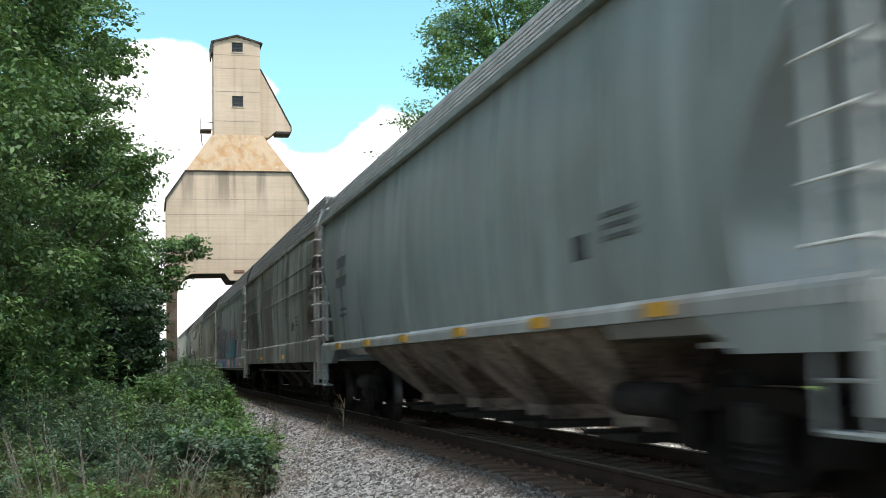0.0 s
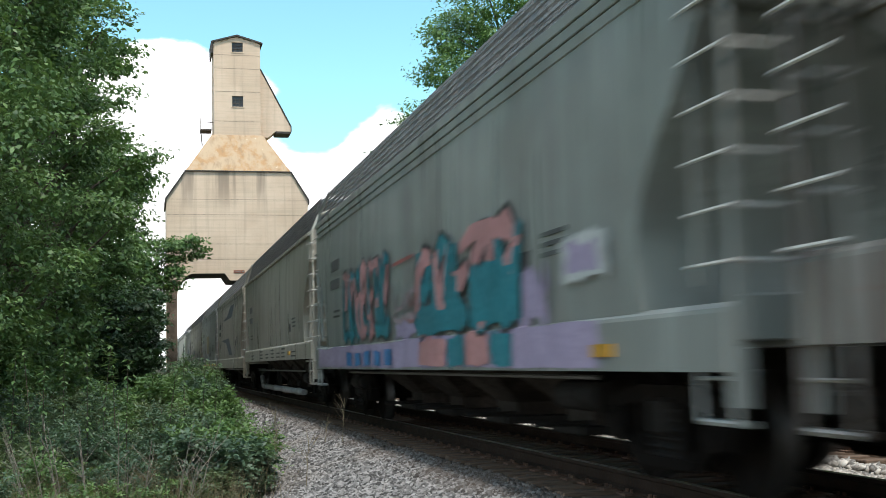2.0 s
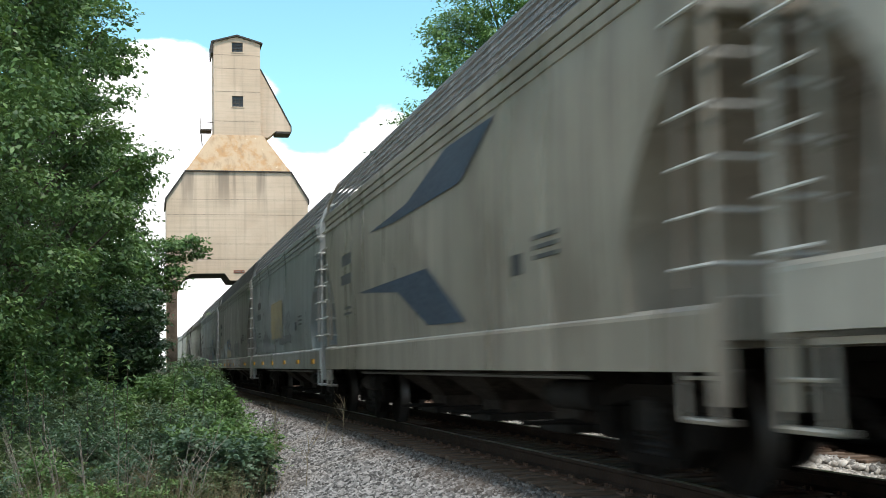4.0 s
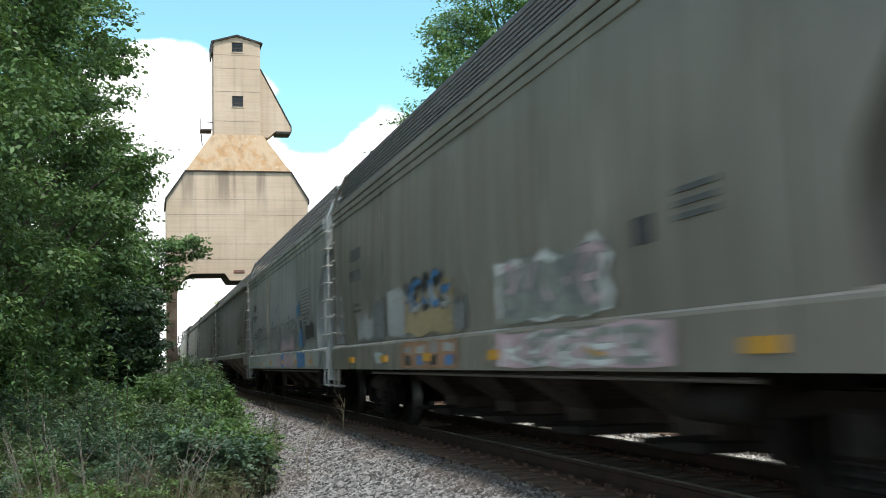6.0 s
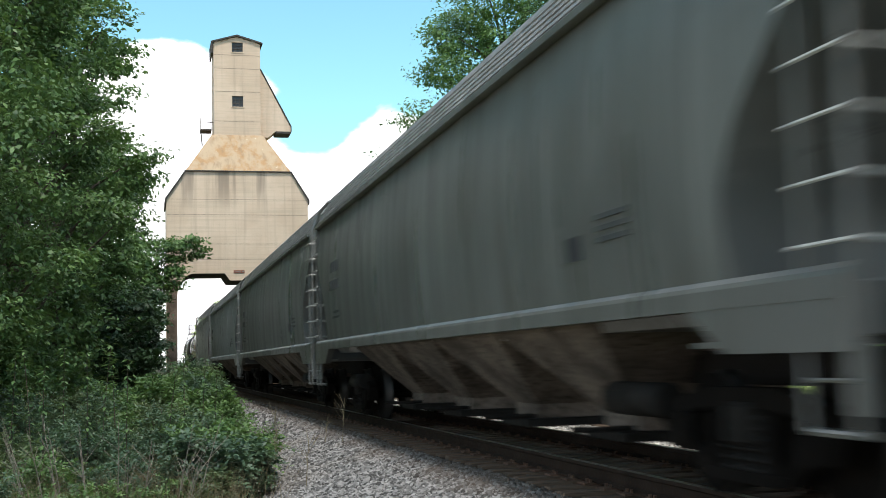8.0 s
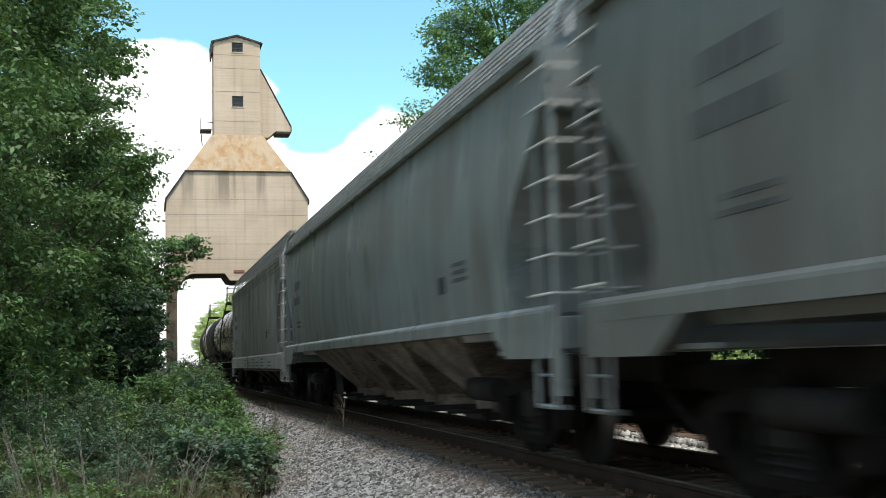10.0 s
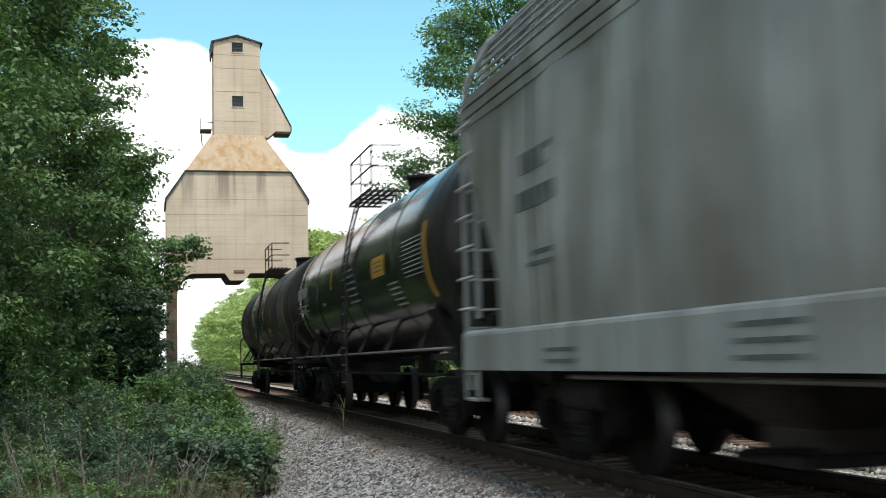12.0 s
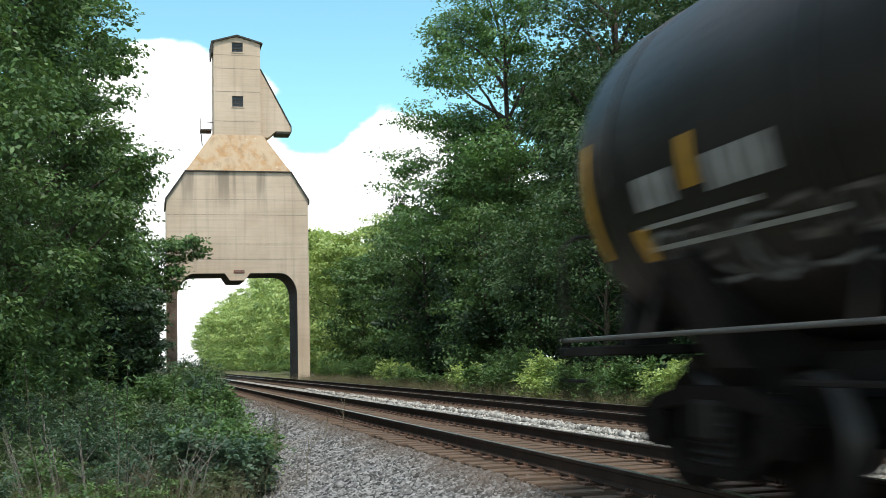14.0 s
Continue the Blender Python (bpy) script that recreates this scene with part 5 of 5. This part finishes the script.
    # bars on the shell: (y0, y1, z0, z1, material)
    for y0, y1, z0, z1, mk in marks:
        for s in (-1, 1):
            bm = bmesh.new()
            a0, a1 = math.asin(max(-1, min(1, (z0 - zc) / R))), math.asin(max(-1, min(1, (z1 - zc) / R)))
            n = 6
            r2 = R + 0.012
            lo = [[bm.verts.new((s * r2 * math.cos(a0 + (a1 - a0) * k / n), y, zc + r2 * math.sin(a0 + (a1 - a0) * k / n))) for k in range(n + 1)] for y in (y0, y1)]
            for k in range(n):
                bm.faces.new((lo[0][k], lo[0][k + 1], lo[1][k + 1], lo[1][k]))
            bmesh.ops.recalc_face_normals(bm, faces=bm.faces)
            part("stencil_bar", bm, M[mk], car)
    TRAIN.append((car, (ya + yb) / 2))
    return car


TRAIN = []
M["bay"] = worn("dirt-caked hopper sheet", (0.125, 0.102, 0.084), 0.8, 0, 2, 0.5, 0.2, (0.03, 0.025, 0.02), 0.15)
# darker copy of the bay sheet, shade under flat-sided cars in its colour
M["bay_dark"] = worn("hopper sheet darkened for underfloor shade", (0.03, 0.025, 0.021), 0.85, 0, 2, 0.5, 0.2, (0.015, 0.0125, 0.01), 0.1)
M["pipe"] = worn("dusty galvanised pipe", (0.20, 0.20, 0.195), 0.6, 0.1, 5, 0.35, 0.1)
M["iron_light"] = worn("worn grey handrail", (0.09, 0.087, 0.084), 0.5, 0.3, 6, 0.3, 0.1)
P = [
    car_paint("blue-grey hopper paint", (0.165, 0.191, 0.191), (0.089, 0.085, 0.074), 0.45, 0.2, seed=1.0),
    car_paint("rust-streaked hopper paint", (0.277, 0.290, 0.270), (0.052, 0.036, 0.027), 0.6, 0.7, seed=4.2, light=0.3, bands=0.95, blotch=0.7),
    car_paint("grey-green hopper paint", (0.184, 0.204, 0.191), (0.104, 0.096, 0.089), 0.35, 0.2, seed=7.1),
    car_paint("beige hopper paint", (0.261, 0.249, 0.211), (0.148, 0.111, 0.067), 0.45, 0.4, seed=9.4),
    car_paint("pale beige hopper paint", (0.237, 0.214, 0.174), (0.104, 0.078, 0.059), 0.55, 0.3, seed=12.0),
    car_paint("pale grey hopper paint", (0.191, 0.214, 0.214), (0.111, 0.104, 0.089), 0.4, 0.2, seed=15.5),
    car_paint("brown-grey hopper paint", (0.142, 0.138, 0.119), (0.081, 0.070, 0.056), 0.6, 0.35, seed=18.3),
    car_paint("light grey hopper paint", (0.244, 0.263, 0.263), (0.111, 0.111, 0.104), 0.4, 0.2, seed=21.0),
    car_paint("dark grey hopper paint", (0.112, 0.117, 0.109), (0.059, 0.054, 0.046), 0.6, 0.3, seed=24.4),
    car_paint("dark green-grey hopper paint", (0.112, 0.120, 0.114), (0.063, 0.057, 0.050), 0.5, 0.3, seed=27.2),
    car_paint("steel-grey hopper paint", (0.151, 0.171, 0.171), (0.085, 0.072, 0.059), 0.5, 0.3, seed=30.1),
    car_paint("dented grey hopper paint", (0.224, 0.231, 0.224), (0.089, 0.074, 0.059), 0.6, 0.5, seed=33.7, light=0.3, bands=0.5, blotch=0.75),
]
SILL_PALE = car_paint("pale side-sill paint", (0.245, 0.26, 0.258), (0.10, 0.088, 0.076), 0.7, 0.4, seed=40.0, light=0.2, blotch=0.6)
SILL_BEIGE = car_paint("beige side-sill paint", (0.34, 0.325, 0.275), (0.14, 0.115, 0.09), 0.45, 0.3, seed=43.0)

CUTS = [4.75, 24.35, 43.21, 62.06, 80.48, 97.82, 114.53, 133.92, 153.02, 173.3, 194.6, 215.98, 235.40, 251.47, 269.45]


def stencils(h):
    """Rows of plain bars where the cars carry their marks."""
    out = []
    for k in range(4):
        out.append((h - 3.55 + 0.24 * k, h - 3.39 + 0.24 * k, 2.78, 2.98, "grey_mark"))
    for k in range(5):
        out.append((h - 3.60 + 0.22 * k, h - 3.45 + 0.22 * k, 2.44, 2.62, "grey_mark"))
    out += [(h - 3.5, h - 2.9, 2.0, 2.04, "grey_mark"), (h - 3.5, h - 2.8, 1.9, 1.94, "grey_mark")]
    for k in range(3):
        out.append((-h + 3.2, -h + 3.8, 1.95 + 0.09 * k, 1.99 + 0.09 * k, "grey_mark"))
    out.append((-h + 4.2, -h + 4.5, 1.85, 2.05, "black_mark"))
    return out


M["grey_mark"] = worn("faded grey stencil paint", (0.055, 0.06, 0.06), 0.6, 0, 9, 0.3, 0.05)
TAPE = [(-7.2, -6.8), (-4.6, -4.2), (-1.8, -1.4), (1.2, 1.6), (4.0, 4.4), (6.9, 7.3)]


def sill_marks(h, z0):
    out = []
    for k, y in enumerate((-h + 3.2, -h + 5.4, -2.6, -1.1, 0.4, 2.2, h - 4.0)):
        for j in range(2 + k % 2):
            out.append((y, y + 0.75, z0 + 0.07 + 0.10 * j, z0 + 0.105 + 0.10 * j, "grey_mark"))
    return out


SPEC = [
    (0, "curved", SILL_PALE, "rounded blue-grey covered hopper car with pale side sill", False, TAPE, 0),
    (1, "flat", None, "rust-streaked panelled covered hopper car", True, [(-3, -2.6), (3, 3.4)], 0),
    (2, "flat", None, "grey covered hopper car sprayed with pink and blue graffiti", False, [(-7.2, -6.8)], 0),
    (3, "flat", SILL_BEIGE, "clean beige covered hopper car with lettered side sill", False, [(-5, -4.6)], 1),
    (4, "flat", None, "pale beige covered hopper car with dark blue emblem", False, (), 0),
    (5, "flat", SILL_PALE, "pale grey covered hopper car with faded yellow patch", False, TAPE, 0),
    (6, "flat", None, "brown-grey covered hopper car with orange and pale graffiti", False, TAPE, 0),
    (7, "flat", None, "light grey covered hopper car with blue and green graffiti", False, TAPE, 0),
    (8, "curved", None, "rounded dark grey covered hopper car", False, (), 0),
    (9, "curved", None, "rounded dark green-grey covered hopper car", False, (), 0),
    (10, "curved", None, "rounded steel-grey covered hopper car with dusty bays", False, (), 0),
    (11, "flat", SILL_PALE, "dented grey covered hopper car with pale side sill", True, (), 1),
]
SILLS = {0: (1.30, 1.44), 1: (1.09, 1.58), 3: (1.165, 1.55), 8: (1.33, 1.50), 9: (1.33, 1.50), 10: (1.33, 1.51)}
CARS = {}
BOARDS = {0: 4.38, 3: 4.62, 8: 4.4, 9: 4.4, 10: 4.4}
for i, style, sill, label, ribs, tape, lettered in SPEC:
    h = (CUTS[i + 1] - CUTS[i]) / 2
    heights = SILLS.get(i, (0.94, 1.36))
    CARS[i] = hopper("covered_hopper_car", CUTS[i], CUTS[i + 1], P[i], style, sill, label, ribs, None, "stripes" if style == "flat" and i not in (1, 3) else "plain", stencils(h) + (sill_marks(h, heights[0]) if lettered else []), tape, heights, BOARDS.get(i, 4.58), i in (3, 6), (2.72, 3.22) if i == 1 else ())


# ---- spray paint on the sides that face the wood
SPRAY = {}
for key, col in dict(pink=(0.50, 0.25, 0.25), teal=(0.015, 0.20, 0.25), ink=(0.025, 0.028, 0.032), lilac=(0.38, 0.32, 0.46), blue=(0.04, 0.19, 0.42), navy=(0.05, 0.075, 0.11), ochre=(0.36, 0.29, 0.15),
                     slate=(0.16, 0.17, 0.17), smoke=(0.235, 0.245, 0.24), white=(0.55, 0.58, 0.57), tan=(0.34, 0.27, 0.15), orange=(0.30, 0.165, 0.09), chalk=(0.37, 0.39, 0.38), scrawl=(0.10, 0.09, 0.085), blackish=(0.03, 0.026, 0.024), moss=(0.20, 0.23, 0.20), mint=(0.33, 0.385, 0.37), rose=(0.44, 0.33, 0.36), sand=(0.39, 0.37, 0.31), red=(0.30, 0.09, 0.08)).items():
    SPRAY[key] = worn("faded %s spray paint" % key, shade(col, 0.72), 0.5, 0.0, 1.6, 0.22, 0.05, shade(col, 0.56), 0.4)


class Sprayer:
    """Lays thin painted shapes, drawn in (y, z), on the side of a car."""

    def __init__(self, i, seed):
        self.car, self.i, self.rg, self.layer = CARS[i], i, random.Random(seed), 0
        self.z0, self.z1 = SILLS.get(i, (0.94, 1.36))

    def x(self, z, off):
        if self.i > 11:
            return -math.sqrt(1.488 ** 2 - (z - 2.6) ** 2) - off
        f = (z - self.z1) / (3.86 - self.z1)
        return -(1.602 if f < 0.0 else 1.57 + 0.03 * math.sin(math.pi * f) - 0.01 * f * f + 0.012) - off

    def shape(self, pts, colour, name="spray_patch"):
        self.layer += 1
        off = 0.004 + 0.0002 * self.layer
        bm = bmesh.new()
        bm.faces.new([bm.verts.new((0, y, z)) for y, z in pts])
        cuts = [self.z1 - 0.003, self.z1 + 0.003] + [self.z1 + 0.3 * k for k in range(1, 8)]
        for z in cuts:
            bmesh.ops.bisect_plane(bm, geom=bm.verts[:] + bm.edges[:] + bm.faces[:], plane_co=(0, 0, z), plane_no=(0, 0, 1))
        for v in bm.verts:
            v.co.x = self.x(v.co.z, off)
        bmesh.ops.triangulate(bm, faces=[f for f in bm.faces if len(f.verts) > 4])
        bm.normal_update()
        for f in bm.faces:
            if f.normal.x > 0:
                f.normal_flip()
        part(name, bm, SPRAY[colour], self.car)

    def patch(self, ya, yb, za, zb, colour, rough=0.05, n=7):
        """A block with ragged edges."""
        r = lambda: self.rg.uniform(-rough, rough)
        pts = [(ya + (yb - ya) * k / n, za + r() * 0.5) for k in range(n + 1)]
        pts += [(yb + r(), za + (zb - za) * k / 4) for k in range(1, 4)]
        pts += [(yb + (ya - yb) * k / n, zb + r()) for k in range(n + 1)]
        pts += [(ya + r(), zb + (za - zb) * k / 4) for k in range(1, 4)]
        self.shape(pts, colour)

    def stroke(self, pts, width, colour, name="spray_stroke"):
        """A band along a line, thin at both ends."""
        a, b = [], []
        n = len(pts)
        for k, (y, z) in enumerate(pts):
            p, q = pts[max(0, k - 1)], pts[min(n - 1, k + 1)]
            dy, dz = q[0] - p[0], q[1] - p[1]
            ln = math.hypot(dy, dz) or 1
            w = width * (0.35 if k in (0, n - 1) else 0.5)
            a.append((y - dz / ln * w, z + dy / ln * w))
            b.append((y + dz / ln * w, z - dy / ln * w))
        self.shape(a + b[::-1], colour, name)

    def letters(self, ya, yb, za, zb, count, width, fills, edge, lean=0.15):
        """A row of fat interlocked shapes, each with a dark edge; they spell nothing."""
        forms = [[(0.1, 0), (0.2, 0.5), (0.15, 1)], [(0.0, 0.95), (0.45, 1.0), (0.8, 0.75), (0.6, 0.5), (0.2, 0.45)], [(0.85, 1), (0.75, 0.5), (0.9, 0)], [(0.1, 0.1), (0.5, 0.0), (0.9, 0.15)],
                 [(0.15, 0.55), (0.5, 0.45), (0.85, 0.6)], [(0.9, 0.9), (0.45, 1.0), (0.12, 0.7), (0.15, 0.3), (0.5, 0.02), (0.9, 0.2)], [(0.2, 1), (0.5, 0.45), (0.85, 0.95)], [(0.1, 0.9), (0.4, 0.3), (0.9, 0.05)]]
        step = (yb - ya) / count
        for c in range(count):
            pick = self.rg.sample(forms, 4)
            lines = []
            for form in pick:
                lines.append([(ya + step * (c + u * 1.05 + lean * v + self.rg.uniform(-0.05, 0.05)), za + (zb - za) * (v + self.rg.uniform(-0.06, 0.06))) for u, v in form])
            for ln in lines:
                self.stroke(ln, width * 1.5, edge)
            for ln in lines:
                low = sum(z for _, z in ln) / len(ln) < za + (zb - za) * 0.52
                self.stroke(ln, width, fills[0 if low else 1] if self.rg.random() < 0.7 else self.rg.choice(fills))


def spray_cars():
    # pink and teal
    g = Sprayer(2, 11)
    g.patch(8.6, -6.9, 0.97, 1.34, "lilac", 0.02, 24)
    g.patch(0.9, -0.3, 1.38, 1.62, "lilac", 0.12)
    g.letters(1.0, -0.5, 1.6, 2.0, 2, 0.05, ("rose", "red"), "smoke")
    g.patch(-4.9, -5.7, 1.38, 1.8, "lilac", 0.15)
    g.letters(5.5, 1.3, 1.46, 2.6, 7, 0.19, ("teal", "pink", "blue", "pink"), "ink", 0.3)
    g.letters(-0.4, -4.9, 1.46, 2.4, 5, 0.26, ("teal", "pink", "teal"), "ink", 0.3)
    g.patch(-0.6, -2.6, 1.40, 1.72, "teal", 0.08)
    g.patch(-3.2, -4.8, 1.42, 2.05, "teal", 0.10)
    g.stroke([(-2.9, 2.3), (-3.4, 2.42), (-4.2, 2.4), (-4.8, 2.25)], 0.2, "pink")
    g.stroke([(0.9, 2.42), (-0.5, 2.45)], 0.07, "red")
    for k in range(5):
        g.patch(5.0 - 0.85 * k, 4.5 - 0.85 * k, 1.0, 1.22, "blue", 0.03, 4)
    for y0, y1, c in ((-0.7, -2.1, "pink"), (-2.2, -2.9, "teal"), (-3.0, -3.9, "pink"), (-4.0, -4.7, "teal")):
        g.patch(y0, y1, 0.99, 1.33, c, 0.05, 5)
    g.patch(-6.2, -7.2, 1.68, 2.04, "white", 0.06)
    g.patch(-6.3, -7.0, 1.75, 1.98, "lilac", 0.05)
    # emblem
    g = Sprayer(4, 12)
    g.shape([(3.28, 3.10), (1.4, 3.04), (-2.31, 3.06), (-3.7, 3.55), (-1.65, 3.57), (0.51, 3.20)], "navy", "emblem")
    g.shape([(4.41, 2.21), (-0.64, 2.22), (-2.37, 1.48), (-0.56, 1.5), (1.21, 2.03)], "navy", "emblem")
    # ochre panel with outlined shapes
    g = Sprayer(5, 13)
    for k in range(9):
        g.patch(6.4 - 0.6 * k, 5.6 - 0.6 * k, 1.42, 1.55 + 0.28 * g.rg.random(), "smoke", 0.12, 5)
    for k in range(4):
        g.patch(4.2 - 0.5 * k, 3.5 - 0.5 * k, 1.58, 1.76 + 0.22 * g.rg.random(), "slate", 0.12, 5)
    g.patch(1.55, -1.3, 1.75, 2.74, "ochre", 0.015)
    g.patch(-0.4, -3.1, 1.58, 1.76, "slate", 0.07)
    g.letters(0.6, -3.2, 1.68, 2.32, 4, 0.05, ("slate", "smoke"), "smoke")
    g.stroke([(5.1, 3.2), (5.05, 2.9), (5.1, 2.6)], 0.12, "rose")
    # pale blocks, tan piece and green-grey piece
    g = Sprayer(6, 14)
    g.patch(6.4, 5.1, 1.42, 1.80, "chalk", 0.12)
    g.patch(5.1, 4.1, 1.42, 1.98, "slate", 0.10)
    g.patch(3.9, 2.75, 1.42, 2.08, "chalk", 0.10)
    g.patch(2.8, 0.1, 1.40, 1.98, "tan", 0.08)
    g.letters(2.8, 0.2, 1.72, 2.12, 5, 0.08, ("chalk", "ink", "blue"), "ink")
    g.patch(0.1, -0.5, 1.4, 1.75, "slate", 0.08)
    g.patch(3.0, -0.1, 0.96, 1.30, "orange", 0.03)
    for k in range(4):
        g.patch(2.7 - 0.75 * k, 2.35 - 0.75 * k, 1.0, 1.12, ("ink", "blue")[k % 2], 0.02, 3)
        g.patch(2.75 - 0.75 * k, 2.3 - 0.75 * k, 1.16, 1.26, ("smoke", "chalk")[k % 2], 0.03, 3)
    g.patch(4.9, 4.2, 1.02, 1.2, "mint", 0.03)
    g.patch(-1.7, -4.7, 1.42, 1.96, "white", 0.10, 10)
    g.patch(-1.8, -4.6, 1.42, 1.88, "moss", 0.08, 10)
    g.letters(-1.9, -4.6, 1.48, 1.95, 5, 0.07, ("slate", "rose", "moss"), "slate")
    g.patch(-1.7, -5.8, 0.97, 1.30, "rose", 0.03, 12)
    g.letters(-1.8, -5.6, 1.0, 1.26, 5, 0.05, ("white", "moss"), "smoke")
    # blue, mint and rose on light grey
    g = Sprayer(7, 15)
    g.patch(2.7, 1.7, 1.40, 3.55, "sand", 0.05, 4)
    g.letters(6.1, 2.2, 1.52, 2.15, 4, 0.045, ("slate", "navy"), "slate")
    g.patch(5.6, 2.6, 1.4, 1.62, "mint", 0.1)
    g.letters(2.0, -4.4, 1.48, 2.1, 5, 0.05, ("moss", "smoke", "slate"), "smoke")
    g.patch(1.9, -0.6, 1.42, 1.7, "smoke", 0.1)
    g.patch(-1.0, -4.0, 1.40, 1.62, "rose", 0.12)
    for y, z, r, c in ((0.75, 2.2, 0.13, "blue"), (-0.3, 2.5, 0.12, "blue"), (-4.95, 2.32, 0.36, "mint"), (-5.0, 2.3, 0.28, "blue"), (-5.3, 1.62, 0.34, "blue"), (-3.1, 2.2, 0.1, "navy"), (0.3, 2.05, 0.1, "navy"), (-6.6, 2.1, 0.2, "mint")):
        g.patch(y + r, y - r, z - r * 0.55, z + r * 0.55, c, r * 0.3, 4)
    g.patch(8.4, 0.0, 0.97, 1.32, "mint", 0.02, 14)
    for y0, y1, c in ((2.0, 1.2, "sand"), (-0.1, -1.2, "rose"), (-1.2, -1.9, "blue"), (-1.9, -3.8, "rose"), (-3.8, -4.6, "sand"), (-4.6, -6.1, "blue"), (-6.1, -7.3, "sand"), (-7.3, -8.4, "mint")):
        g.patch(y0, y1, 0.98, 1.31, c, 0.05, 6)
    g.patch(-6.15, -7.55, 1.60, 1.92, "ink", 0.05)
    for k in range(8):
        g.stroke([(-5.5, 2.16 + 0.075 * k), (-6.2, 2.163 + 0.075 * k), (-6.85, 2.16 + 0.075 * k)], 0.03, "slate", "stencil_bar")
    # pale scrawl along the belly of the last tank
    g = Sprayer(13, 16)
    g.letters(7.2, 3.2, 1.55, 1.95, 6, 0.035, ("slate", "scrawl"), "blackish")
    g.letters(1.6, -2.6, 1.60, 2.0, 6, 0.04, ("scrawl", "slate"), "blackish")
    g.letters(-4.0, -6.4, 1.6, 1.95, 4, 0.04, ("scrawl", "slate"), "blackish")


def tank_marks(last):
    """Plain bars and stripes on the shell."""
    out = []
    if last:
        for y in (6.96, 6.74, 6.52, 5.80, 5.58, 5.36, 5.14):
            out.append((y - 0.17, y, 2.14, 2.38, "white"))
        out += [(5.97, 6.14, 2.2, 2.56, "yellow"), (7.82, 7.94, 1.85, 2.8, "yellow"), (5.3, 7.0, 2.0, 2.035, "white"), (4.5, 7.0, 1.84, 1.875, "white"), (7.02, 7.2, 1.78, 2.02, "yellow")]
        out += [(2.7, 2.85, 2.4, 2.78, "yellow"), (-0.9, -0.74, 2.32, 2.76, "yellow"), (-3.12, -2.95, 2.3, 2.74, "yellow"), (-2.56, -1.6, 1.9, 2.14, "yellow")]
        for k in range(4):
            out.append((2.2, 2.7, 2.02 + 0.06 * k, 2.04 + 0.06 * k, "white"))
        for z in (1.84, 2.08):
            out.append((-5.05, -4.35, z, z + 0.03, "white"))
        for y in (-5.05, -4.38):
            out.append((y, y + 0.03, 1.87, 2.08, "white"))
        top, y0, y1, rows = 2.72, -6.2, -4.9, 10
        out.append((-6.45, -6.3, 1.9, 2.95, "yellow"))
    else:
        for k in range(7):
            out.append((5.55 + 0.24 * k, 5.73 + 0.24 * k, 2.56, 2.80, "white"))
        out += [(5.6, 7.2, 2.36, 2.40, "white"), (5.6, 7.2, 2.24, 2.28, "white"), (2.9, 3.3, 2.24, 2.30, "white"), (-3.45, -2.4, 2.40, 2.72, "yellow"), (-6.25, -6.1, 1.9, 2.9, "yellow"), (1.9, 2.05, 2.5, 2.9, "yellow")]
        for k in range(6):
            out.append((-0.5 - 0.09 * k, 0.4 - 0.09 * k, 2.70 - 0.115 * k, 2.735 - 0.115 * k, "white"))
        for k in range(5):
            out.append((-4.2 - 0.06 * k, -3.5 - 0.06 * k, 2.22 - 0.08 * k, 2.25 - 0.08 * k, "white"))
        for k in range(3):
            out.append((-3.3, -2.55, 2.48 + 0.07 * k, 2.50 + 0.07 * k, "black_mark"))
        top, y0, y1, rows = 2.74, -5.95, -4.7, 9
    for k in range(rows):
        out.append((y0, y1 - 0.06 * (k % 3), top - 0.062 * k, top + 0.018 - 0.062 * k, "white"))
    return out


CARS[12] = tank_car("tank_car", CUTS[12], CUTS[13], "glossy black tank car with white stencils and yellow marks", tank_marks(False), M["tank_glossy"])
CARS[13] = tank_car("tank_car", CUTS[13], CUTS[14], "grimy black tank car at the end of the train", tank_marks(True), M["tank_patchy"])
spray_cars()

# ---- loose stone and sleepers, nearest stretches
stones("ballast", [(1.2, 3.75, 12.5, 24, 36000, 0.06), (2.4, 3.75, 9.5, 12.5, 7000, 0.058), (1.6, 3.75, 24, 46, 14000, 0.08), (6.2, 8.0, 9, 26, 10000, 0.078), (6.2, 8.0, 26, 60, 7000, 0.095), (3.95, 6.15, 7, 34, 7000, 0.045), (8.0, 10.4, 14, 45, 4000, 0.05), (10.4, 11.6, 14, 60, 3000, 0.08)], 2)
make_ties(track_a, TX, 4, 64)
make_ties(track_b, TX2, 12, 72)


# ---- the train rolls past
SPEED = 18.515


def motions():
    for car, y in TRAIN:
        walk(car, [(t, pose(TX, y - SPEED * t, 0)) for t in range(0, 15)])
    step = 1.0 / FPS
    turn = SPEED * step / WHEEL_R
    rows = [(k * step, k) for k in range(int(14 * FPS) + 1)]
    for w, a in WHEELSETS:
        walk(w, [(t, Matrix.Translation((0, a, WHEEL_R)) @ Matrix.Rotation(turn * k, 4, "X")) for t, k in rows])


motions()
